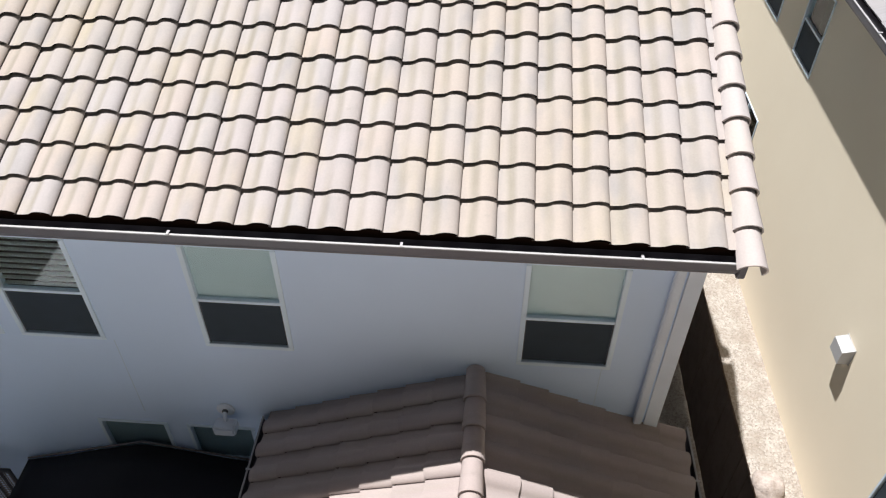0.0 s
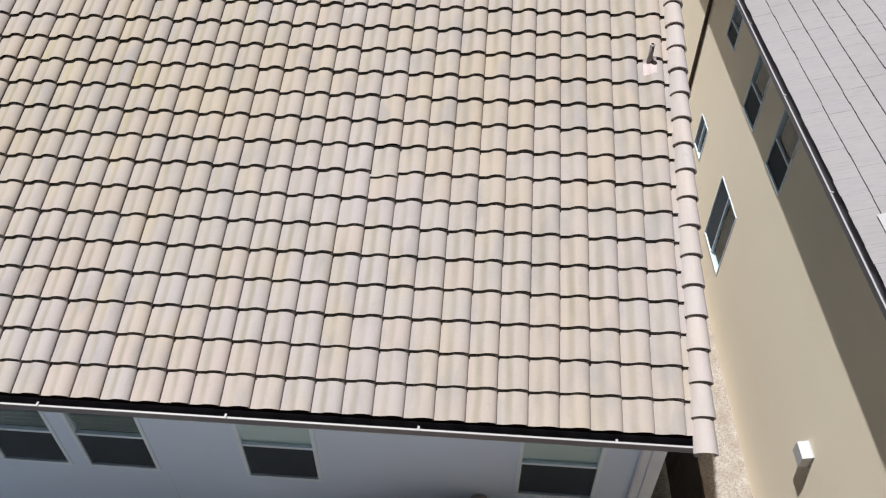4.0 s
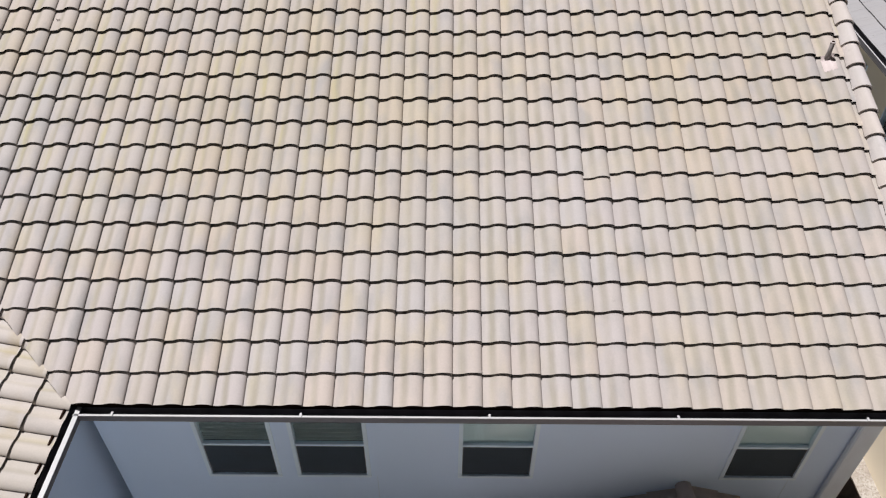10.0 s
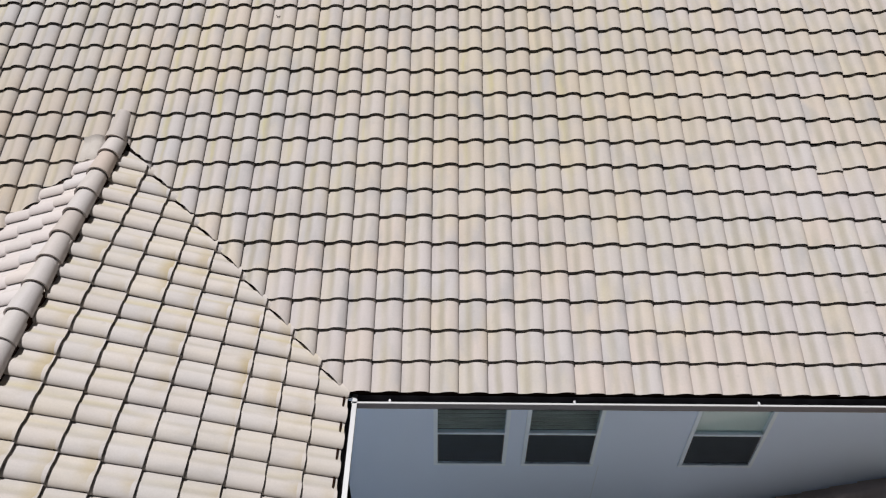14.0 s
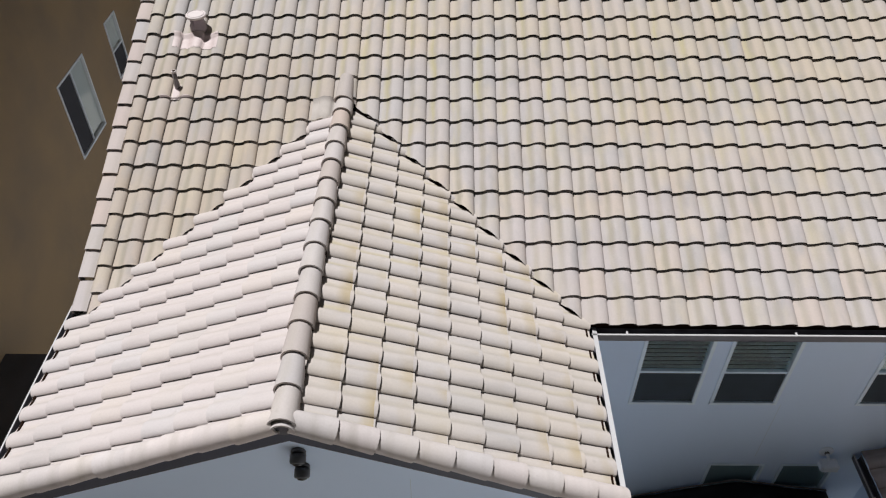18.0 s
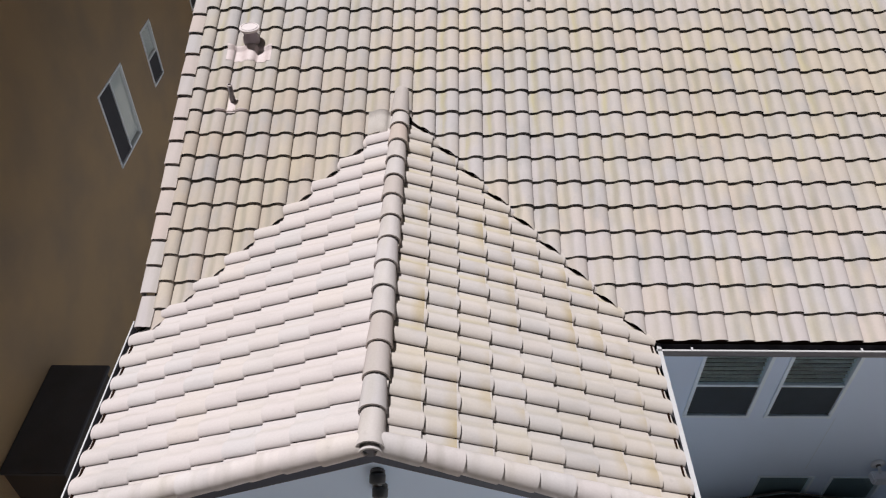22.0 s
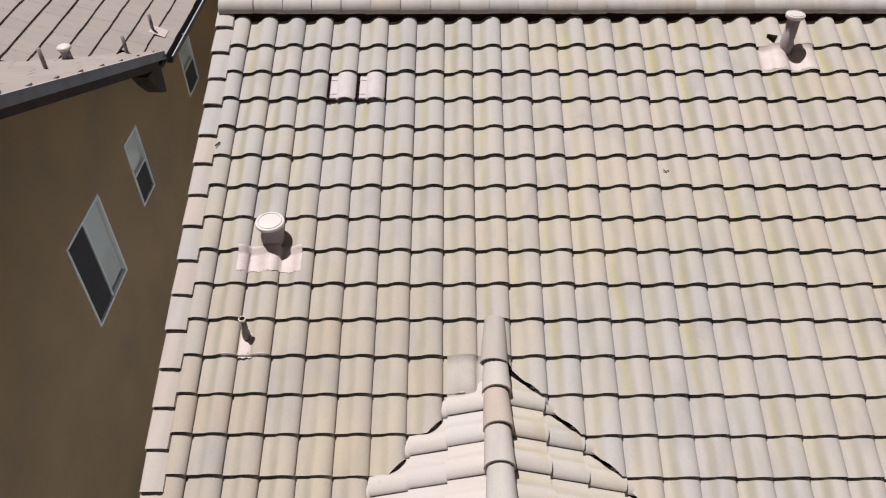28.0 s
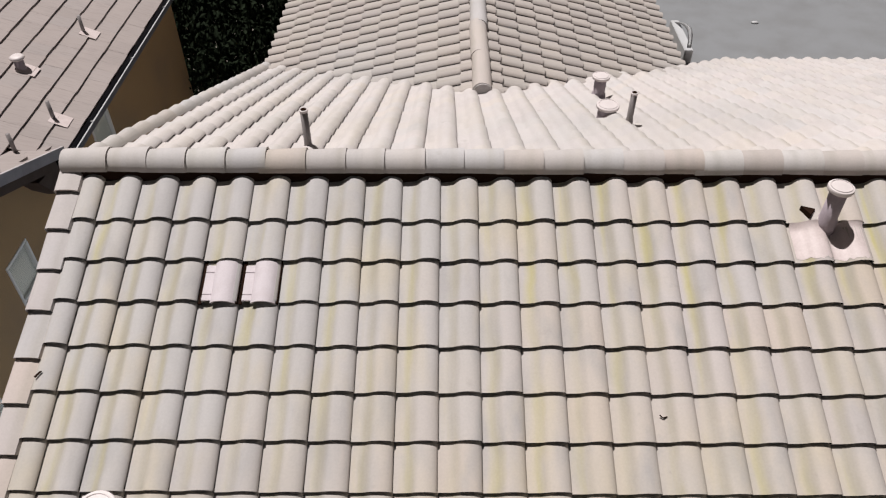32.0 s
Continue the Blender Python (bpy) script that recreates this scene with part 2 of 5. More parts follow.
M_LOW = tile_material("brownish concrete tile", [(0.0, (0.39, 0.33, 0.315)), (1.0, (0.44, 0.37, 0.35))], (0.33, 0.28, 0.265), 0.3, "x", warm=0.3)
M_RAKE = tile_material("pale rake tile", [(0.0, (0.49, 0.41, 0.385)), (0.3, (0.46, 0.44, 0.455)), (0.6, (0.53, 0.425, 0.385)), (0.8, (0.48, 0.45, 0.45)), (1.0, (0.42, 0.41, 0.445))], (0.40, 0.37, 0.35), 0.3, "y", warm=0.3)
M_RIDGE = tile_material("pale concrete ridge tile", [(0.0, (0.42, 0.37, 0.35)), (0.25, (0.50, 0.46, 0.45)), (0.5, (0.47, 0.45, 0.46)), (0.75, (0.52, 0.50, 0.50)), (1.0, (0.46, 0.38, 0.34))], (0.36, 0.34, 0.33), 0.2, "y", warm=0.3)


def plain(name, color, rough=0.7, metal=0.0, vary=0.12, scale=3.0, fine=60.0, relief=0.15, dist=0.004, dirt=(0.5, 0.45, 0.4), gloss=0.5):
    """A painted, cast or woven surface with soft clouds of dirt and a fine grain."""
    m, nt, b = nodes_of(name, rough, metal)
    b.inputs["Specular IOR Level"].default_value = gloss
    dark = tuple(c * d for c, d in zip(color, dirt))
    c = mixc(nt, ramp(nt, noise_of(nt, scale, detail=5), [(0.42, (0, 0, 0)), (0.8, (vary * 3,) * 3)]), color, dark)
    g = noise_of(nt, fine, detail=4)
    c = mixc(nt, vary, c, ramp(nt, g, [(0.3, (0.3,) * 3), (0.7, (0.8,) * 3)]), "OVERLAY")
    nt.links.new(c, b.inputs["Base Color"])
    bump(nt, b, g, relief, dist)
    return m


M_STUCCO = plain("white sand stucco", (0.66, 0.79, 0.98), 0.9, vary=0.06, scale=0.6, fine=140, relief=0.35, dist=0.004, dirt=(0.8, 0.79, 0.77))
M_JOINT = plain("stucco joint", (0.60, 0.70, 0.80), 0.9, vary=0.06)
M_TRIMW = plain("white painted trim", (0.73, 0.79, 0.87), 0.6, vary=0.05)
M_TAN = plain("tan stucco", (0.94, 0.84, 0.665), 0.92, vary=0.06, scale=0.5, fine=140, relief=0.35, dirt=(0.8, 0.77, 0.72))
M_VERGE = plain("grey verge tile", (0.40, 0.37, 0.375), 0.9, vary=0.15, scale=4)
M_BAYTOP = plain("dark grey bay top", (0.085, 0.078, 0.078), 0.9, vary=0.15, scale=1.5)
# darker copy of the brown stucco: the passage's shade is in the colour
M_BAY = plain("brown stucco darkened for shade", (0.075, 0.055, 0.042), 0.92, vary=0.2, scale=0.6, fine=140, relief=0.35)
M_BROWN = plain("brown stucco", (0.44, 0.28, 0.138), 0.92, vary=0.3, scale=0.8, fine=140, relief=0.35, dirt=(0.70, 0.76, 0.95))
M_NEW = plain("new pinkish tile", (0.55, 0.495, 0.52), 0.85, vary=0.08, scale=9, fine=90, relief=0.2)
M_MORTAR = plain("pale mortar", (0.465, 0.43, 0.40), 0.92, vary=0.1, scale=6, fine=70, relief=0.3, gloss=0.15)
M_BARGE = plain("blue-grey barge board", (0.06, 0.066, 0.092), 0.6, vary=0.12)
M_GUTTER = plain("grey painted gutter", (0.115, 0.11, 0.125), 0.45, vary=0.08)
M_LIP = plain("white metal edge", (0.47, 0.47, 0.48), 0.4, vary=0.04)
# also stands for shade on the tiles' hollow faces and in gaps
M_BLACK = plain("black eave closure and hollow shade", (0.020, 0.011, 0.008), 0.95, vary=0.1, gloss=0.0)
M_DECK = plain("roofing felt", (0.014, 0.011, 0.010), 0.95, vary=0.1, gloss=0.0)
M_VINYL = plain("white vinyl", (0.74, 0.86, 0.97), 0.4, vary=0.03)
M_VINYL_C = plain("cream vinyl", (0.96, 0.92, 0.86), 0.4, vary=0.03)
M_SHADE_C = plain("cream shade cloth", (0.92, 0.88, 0.79), 0.7, vary=0.06, scale=2.5, dirt=(0.7, 0.7, 0.7))
M_BLIND = plain("white blind slat", (0.88, 0.90, 0.88), 0.5, vary=0.04)
M_PANE_G = plain("green pane backing", (0.07, 0.25, 0.21), 0.7, vary=0.08)
# the blue-grey and the whitish one stand for reflections in the panes
M_PANE_B = plain("blue-grey pane reflection", (0.26, 0.32, 0.37), 0.7, vary=0.1)
M_PANE_W = plain("pale pane reflection", (0.78, 0.84, 0.88), 0.7, vary=0.05, scale=2.5, dirt=(0.75, 0.8, 0.8))
M_DARKROOM = plain("near-black room backing", (0.02, 0.022, 0.026), 0.9)
M_SCREEN = plain("dark insect screen", (0.030, 0.045, 0.060), 0.8, vary=0.1, fine=200)
M_SCREEN_B = plain("brown insect screen", (0.060, 0.050, 0.048), 0.8, vary=0.1, fine=200)
M_METAL = plain("painted vent metal", (0.40, 0.34, 0.38), 0.55, vary=0.12)
M_CAPW = plain("pinkish white vent cap", (0.62, 0.56, 0.555), 0.5, vary=0.06)
M_PIPE = plain("grey pipe", (0.26, 0.235, 0.235), 0.6, vary=0.1)
M_FLASH = plain("pink painted lead flashing", (0.57, 0.485, 0.475), 0.6, vary=0.1, scale=9)
M_CANOPY = plain("black canopy fabric", (0.010, 0.010, 0.014), 0.85, vary=0.15, scale=2)
M_FRAME = plain("black steel", (0.02, 0.02, 0.022), 0.45)
M_CAM = plain("grey camera housing", (0.085, 0.09, 0.10), 0.4)
M_LENS = plain("black lens", (0.01, 0.01, 0.01), 0.1)
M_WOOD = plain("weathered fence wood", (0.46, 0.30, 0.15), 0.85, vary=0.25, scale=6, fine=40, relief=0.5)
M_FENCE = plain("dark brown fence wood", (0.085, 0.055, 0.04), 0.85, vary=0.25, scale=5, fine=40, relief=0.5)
M_GRAYW = plain("grey block", (0.20, 0.175, 0.17), 0.9, vary=0.1)
M_BLUE = plain("dark blue plastic", (0.014, 0.018, 0.09), 0.4)
M_ROCK = plain("pale boulder", (0.46, 0.40, 0.36), 0.9, vary=0.25, scale=7, fine=30, relief=0.6, dist=0.02)


def ground_material():
    m, nt, b = nodes_of("dirt and pale gravel", 0.95)
    v = nt.nodes.new("ShaderNodeTexVoronoi")
    v.inputs["Scale"].default_value = 36
    g = nt.nodes.new("ShaderNodeNewGeometry").outputs["Position"]
    nt.links.new(g, v.inputs["Vector"])
    c = ramp(nt, v.outputs["Color"], [(0.0, (0.27, 0.235, 0.20)), (0.5, (0.42, 0.38, 0.335)), (1.0, (0.53, 0.49, 0.44))])
    c = mixc(nt, ramp(nt, noise_of(nt, 3, detail=6), [(0.4, (0, 0, 0)), (0.7, (0.6,) * 3)]), c, (0.28, 0.23, 0.18))
    nt.links.new(c, b.inputs["Base Color"])
    bump(nt, b, v.outputs["Distance"], 0.6, 0.03)
    return m


M_GROUND = ground_material()
M_ROAD = plain("worn asphalt", (0.20, 0.205, 0.215), 0.9, vary=0.12, scale=0.8, fine=60, relief=0.3)
M_CONC = plain("concrete whitened for bounce", (0.80, 0.81, 0.83), 0.9, vary=0.1, scale=1.5)
# dirt coloured near black for shade and to swallow bounced light
M_DIRT = plain("darkened dirt", (0.05, 0.038, 0.03), 0.95, vary=0.25, scale=2.5, fine=50, relief=0.6, dist=0.02)
M_LEAF = plain("dark foliage", (0.014, 0.021, 0.011), 0.9, vary=0.3, scale=5, gloss=0.1)
M_BARK = plain("bark", (0.09, 0.065, 0.045), 0.9, vary=0.3, scale=8)


def shake_material(name, a, bcol, c3):
    m, nt, b = nodes_of(name, 0.9)
    base = ramp(nt, piece_random(nt), [(0.0, a), (0.5, bcol), (1.0, c3)])
    gr = noise_of(nt, 1.0, (4, 38, 4), 6)
    base = mixc(nt, ramp(nt, gr, [(0.5, (0, 0, 0)), (0.75, (0.4,) * 3)]), base, tuple(0.6 * v for v in a))
    base = mixc(nt, ramp(nt, noise_of(nt, 0.7, detail=4), [(0.45, (0, 0, 0)), (0.75, (0.35,) * 3)]), base, tuple(0.7 * v for v in bcol))
    nt.links.new(base, b.inputs["Base Color"])
    bump(nt, b, gr, 0.3, 0.006)
    return m


M_SHAKE_R = shake_material("grey flat tile", (0.325, 0.315, 0.33), (0.34, 0.33, 0.34), (0.33, 0.318, 0.325))
M_SHAKE_L = shake_material("brown flat tile", (0.31, 0.268, 0.255), (0.345, 0.295, 0.28), (0.325, 0.285, 0.275))


def glass_material(name, tint, head_on=0.035, slanting=0.10):
    m = bpy.data.materials.new(name)
    m.use_nodes = True
    nt = m.node_tree
    nt.nodes.remove(nt.nodes["Principled BSDF"])
    tr = nt.nodes.new("ShaderNodeBsdfTransparent")
    tr.inputs[0].default_value = (*tint, 1)
    gl = nt.nodes.new("ShaderNodeBsdfGlossy")
    gl.inputs["Roughness"].default_value = 0.02
    lw = nt.nodes.new("ShaderNodeLayerWeight")
    lw.inputs["Blend"].default_value = 0.5
    fac = math_of(nt, "ADD", math_of(nt, "MULTIPLY", math_of(nt, "POWER", lw.outputs["Facing"], 2.0), slanting), head_on)
    mx = nt.nodes.new("ShaderNodeMixShader")
    nt.links.new(fac, mx.inputs[0])
    nt.links.new(tr.outputs[0], mx.inputs[1])
    nt.links.new(gl.outputs[0], mx.inputs[2])
    nt.links.new(mx.outputs[0], nt.nodes["Material Output"].inputs["Surface"])
    return m


M_GLASS = glass_material("coated window glass", (0.92, 0.965, 0.96))
M_CLEAR = glass_material("clear window glass", (0.95, 0.96, 0.95))


# ---- building helpers ----
def mesh_of(bm, name, material, smooth=False):
    me = bpy.data.meshes.new(name)
    bm.normal_update()
    bm.to_mesh(me)
    bm.free()
    me.materials.append(material)
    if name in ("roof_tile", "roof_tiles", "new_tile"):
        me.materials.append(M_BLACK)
    if smooth:
        me.polygons.foreach_set("use_smooth", [True] * len(me.polygons))
    return me


def part(name, bm, material, parent=None, label="", smooth=False):
    ob = new(name, mesh_of(bm, name, material, smooth))
    ob.parent = parent
    if label:
        ob["label"] = label
    return ob


def thing(name, x, y, z, label, category, group="", kind=""):
    ob = new(name)
    ob.location = (x, y, z)
    bpy.context.view_layer.update()
    return tagged(ob, label, category, group, kind)


def under(ob, parent):
    """Hang ob, built in world places, under a thing that is not turned or scaled."""
    ob.parent = parent
    ob.matrix_parent_inverse = Matrix.Translation(-parent.location)
    return ob


def wpart(name, bm, material, parent, label="", smooth=False):
    """A part whose mesh is written in world places."""
    ob = new(name, mesh_of(bm, name, material, smooth))
    top = parent
    off = Vector((0, 0, 0))
    while top is not None:
        off += top.location
        top = top.parent
    ob.parent = parent
    ob.location = -off
    if label:
        ob["label"] = label
    return ob


def box(x0, x1, y0, y1, z0, z1, bevel=0.0, bm=None):
    bm = bm or bmesh.new()
    vs = [bm.verts.new((x, y, z)) for z in (z0, z1) for y in (y0, y1) for x in (x0, x1)]
    fs = [bm.faces.new([vs[i] for i in f]) for f in ((0, 2, 3, 1), (4, 5, 7, 6), (0, 1, 5, 4), (2, 6, 7, 3), (0, 4, 6, 2), (1, 3, 7, 5))]
    if bevel:
        es = {e for f in fs for e in f.edges}
        bmesh.ops.bevel(bm, geom=list(es), offset=bevel, segments=2, affect="EDGES", clamp_overlap=True)
    return bm


def prism(poly, axis, a, b, bm=None):
    """A polygon given in the two other axes, drawn out along one axis from a to b."""
    bm = bm or bmesh.new()

    def at(p, v):
        q = list(p)
        q.insert("xyz".index(axis), v)
        return q

    lo = [bm.verts.new(at(p, a)) for p in poly]
    hi = [bm.verts.new(at(p, b)) for p in poly]
    n = len(poly)
    bm.faces.new(lo)
    bm.faces.new(hi[::-1])
    for i in range(n):
        bm.faces.new([lo[i], lo[(i + 1) % n], hi[(i + 1) % n], hi[i]])
    bmesh.ops.recalc_face_normals(bm, faces=bm.faces)
    return bm


def tube(a, b, r0, r1=None, n=16, bm=None, caps=True):
    bm = bm or bmesh.new()
    a, b = Vector(a), Vector(b)
    r1 = r0 if r1 is None else r1
    q = (b - a).to_track_quat("Z", "Y")
    rings = []
    for p, r in ((a, r0), (b, r1)):
        rings.append([bm.verts.new(p + q @ Vector((r * math.cos(k * math.tau / n), r * math.sin(k * math.tau / n), 0))) for k in range(n)])
    for k in range(n):
        bm.faces.new([rings[0][k], rings[0][(k + 1) % n], rings[1][(k + 1) % n], rings[1][k]])
    if caps:
        bm.faces.new(rings[0][::-1])
        bm.faces.new(rings[1])
    return bm


def lathe(profile, n=20, bm=None, at=(0, 0, 0)):
    """Turn a profile of (radius, height) round the upright axis."""
    bm = bm or bmesh.new()
    at = Vector(at)
    rings = [[bm.verts.new(at + Vector((r * math.cos(k * math.tau / n), r * math.sin(k * math.tau / n), h))) for k in range(n)] for r, h in profile]
    for lo, hi in zip(rings, rings[1:]):
        for k in range(n):
            bm.faces.new([lo[k], lo[(k + 1) % n], hi[(k + 1) % n], hi[k]])
    bm.faces.new(rings[0][::-1])
    bm.faces.new(rings[-1])
    return bm


class Slope:
    """A roof plane: o on the eave, u along the eave, v up the slope, n out of it."""

    def __init__(self, o, u, v, stretch=1.0):
        self.o, self.u, self.v = Vector(o), Vector(u).normalized(), Vector(v).normalized()
        self.n = self.u.cross(self.v)
        self.u *= stretch

    def at(self, a, b, h=0.0):
        return self.o + self.u * a + self.v * b + self.n * h

    def seat(self, a, b, h=0.0):
        m = Matrix((self.u, self.v, self.n)).transposed().to_4x4()
        m.translation = self.at(a, b, h)
        return m


FRONT = Slope((0, 0, EZ), (1, 0, 0), (0, CS, SN))
BACK = Slope((0, 2 * Y_RIDGE, EZ), (-1, 0, 0), (0, -CS, SN))
GRIGHT = Slope((GX + GHALF, GY - 0.5 * W + 0.075, EZ - 0.035), (0, 1, 0), (-math.cos(GA), 0, math.sin(GA)), GW)
GLEFT = Slope((GX - GHALF, GY - 0.5 * W + 0.025, EZ - 0.035), (0, -1, 0), (math.cos(GA), 0, math.sin(GA)), GW)

# the profile of one tile across its width: a flat pan, then a barrel
PROFILE = [(-0.018, -0.003), (0.0, -0.003), (0.035, -0.002), (0.072, 0.002), (0.102, 0.009), (0.120, 0.019), (0.136, 0.032), (0.155, 0.045), (0.182, 0.055), (0.212, 0.059), (0.245, 0.056), (0.272, 0.046), (0.291, 0.032), (0.301, 0.019), (0.3035, 0.010)]
THICK = 0.034


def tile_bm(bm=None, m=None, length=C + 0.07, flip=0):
    """One S tile (flip: mirrored), its lower edge raised by its own thickness so that it laps the course below. Its
    barrel laps the pan of its neighbour; the hollow faces under nose and barrel are coloured black for their shade.
    """
    bm = bm or bmesh.new()
    pr = PROFILE
    if flip:
        pr = [(W - u, h) for u, h in pr[::-1]]
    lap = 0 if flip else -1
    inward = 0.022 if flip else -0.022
    lo, up, dn, back = [], [], [], []
    for u, h in pr:
        for row, y, z in ((lo, 0.0, h + THICK), (up, length, h + THICK * (1 - length / C)), (dn, 0.011, h + THICK - 0.003), (back, 0.045, h - 0.006)):
            p = Vector((u, y, z))
            row.append(bm.verts.new(m @ p if m is not None else p))
    for i in range(len(pr) - 1):
        bm.faces.new([lo[i], lo[i + 1], up[i + 1], up[i]])
        bm.faces.new([dn[i], dn[i + 1], lo[i + 1], lo[i]])
        # black face: the shade under the nose is put into its colour
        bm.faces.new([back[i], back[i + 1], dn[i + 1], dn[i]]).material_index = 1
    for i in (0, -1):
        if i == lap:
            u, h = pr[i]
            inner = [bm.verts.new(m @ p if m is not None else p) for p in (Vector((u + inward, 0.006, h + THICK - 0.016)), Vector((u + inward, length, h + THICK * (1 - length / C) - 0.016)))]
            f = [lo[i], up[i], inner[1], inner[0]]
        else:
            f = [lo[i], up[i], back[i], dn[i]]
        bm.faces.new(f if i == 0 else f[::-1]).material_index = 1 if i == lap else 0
    return bm


def cut(bm, at, normal):
    bmesh.ops.bisect_plane(bm, geom=bm.verts[:] + bm.edges[:] + bm.faces[:], plane_co=at, plane_no=normal, clear_outer=True)
    return bm


TILE_MESH = {}


def tile_object(slope, a, b, mat, parent, jit, name="roof_tile", flip=0):
    """One roof tile as an object of its own, on shared mesh data."""
    key = (mat.name, flip)
    if key not in TILE_MESH:
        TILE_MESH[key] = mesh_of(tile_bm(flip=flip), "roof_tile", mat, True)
        TILE_MESH[key].polygons.foreach_set("use_smooth", [True] * len(TILE_MESH[key].polygons))
        sharp_edges(TILE_MESH[key])
    ob = new(name, TILE_MESH[key])
    rng = random.Random(int(a * 1000) * 7919 + int(b * 1000))
    m = slope.seat(a + rng.uniform(-jit, jit), b + rng.uniform(-jit, jit), rng.uniform(0, jit))
    m = m @ pose(0, 0, 0, rng.uniform(-0.3, 0.3), 0, rng.uniform(-0.35, 0.35))
    hang(ob, parent, m)
    return ob


def hang(ob, parent, m):
    off = Vector((0, 0, 0))
    top = parent
    while top is not None:
        off += top.location
        top = top.parent
    ob.parent = parent
    ob.matrix_basis = Matrix.Translation(-off) @ m


def sharp_edges(me, angle=40):
    bm = bmesh.new()
    bm.from_mesh(me)
    for e in bm.edges:
        e.smooth = not (len(e.link_faces) == 2 and e.calc_face_angle(0) > radians(angle))
    bm.to_mesh(me)
    bm.free()


def tile_field(slope, cols, rows, keep, single, mat, parent, jit=0.004, cuts=(), stuff_label="", skip=(), flip=0):
    """Tiles on a slope. keep(a, b) says whether a tile's middle lies on it; single picks those that are objects of their own."""
    lot = bmesh.new()
    n = 0
    for r in rows:
        for c in cols:
            a, b = c * W, r * C
            if (c, r) in skip:
                continue
            inside = [keep(a + du * W, b + dv * C) for du in (0.02, 0.98) for dv in (0.0, 1.2)]
            if not any(inside):
                continue
            if all(inside) and single(c, r):
                tile_object(slope, a, b, mat, parent, jit, flip=flip)
                continue
            rng = random.Random(int(c * 2) * 7919 + r * 31)
            m = slope.seat(a + rng.uniform(-jit, jit), b + rng.uniform(-jit, jit), rng.uniform(0, jit)) @ pose(0, 0, 0, rng.uniform(-0.3, 0.3), 0, rng.uniform(-0.35, 0.35))
            if all(inside):
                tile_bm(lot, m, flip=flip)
            else:
                one = tile_bm(None, m, flip=flip)
                for at, no in cuts:
                    cut(one, at, no)
                me = bpy.data.meshes.new("piece")
                one.to_mesh(me)
                one.free()
                lot.from_mesh(me)
                bpy.data.meshes.remove(me)
            n += 1
    if n:
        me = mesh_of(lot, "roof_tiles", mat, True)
        sharp_edges(me)
        ob = new("roof_tiles", me)
        hang(ob, parent, Matrix())
        tagged(ob, stuff_label, kind="stuff")
    else:
        lot.free()


def barrel_bm(length, r0=0.105, r1=0.088, n=10, thick=0.018, arc=200, lift=0.0):
    """A tapered half-round cap tile along +y, the wide end at y = 0."""
    bm = bmesh.new()
    outer = []
    for y, r in ((0.0, r0), (length, r1)):
        row_o, row_i = [], []
        for k in range(n + 1):
            t = radians(90 - arc / 2 + arc * k / n)
            row_o.append(bm.verts.new((-r * math.cos(t), y, r * math.sin(t) + (lift if y == 0 else 0))))
            row_i.append(bm.verts.new((-(r - thick) * math.cos(t), y, (r - thick) * math.sin(t) + (lift if y == 0 else 0))))
        outer.append((row_o, row_i))
    (ao, ai), (bo, bi) = outer
    for k in range(n):
        bm.faces.new([ao[k], ao[k + 1], bo[k + 1], bo[k]])
        bm.faces.new([ai[k + 1], ai[k], bi[k], bi[k + 1]])
        bm.faces.new([ao[k + 1], ao[k], ai[k], ai[k + 1]])
        bm.faces.new([bo[k], bo[k + 1], bi[k + 1], bi[k]])
    for k in (0, n):
        f = [ao[k], bo[k], bi[k], ai[k]]
        bm.faces.new(f if k else f[::-1])
    return bm


def cap_run(name, start, end, step, parent, mat, up=(0, 0, 1), r0=0.105, r1=0.09, lap=0.06, label="", seed=1, arc=200, lift=0.016):
    """A row of lapped cap tiles from start (low or front end) to end."""
    start, end = Vector(start), Vector(end)
    y = (end - start).normalized()
    x = y.cross(Vector(up)).normalized()
    z = x.cross(y)
    count = max(1, round((end - start).length / step))
    step = (end - start).length / count
    me = mesh_of(barrel_bm(step + lap, r0, r1, lift=lift, arc=arc), name, mat, True)
    sharp_edges(me)
    rng = random.Random(seed)
    for k in range(count):
        m = Matrix((x, y, z)).transposed().to_4x4()
        m.translation = start + y * (k * step + rng.uniform(-0.006, 0.006)) + x * rng.uniform(-0.006, 0.006)
        ob = new(name, me)
        hang(ob, parent, m @ pose(0, 0, 0, rng.uniform(-0.5, 0.5), 0, rng.uniform(-0.9, 0.9)))
        if label:
            ob["label"] = label


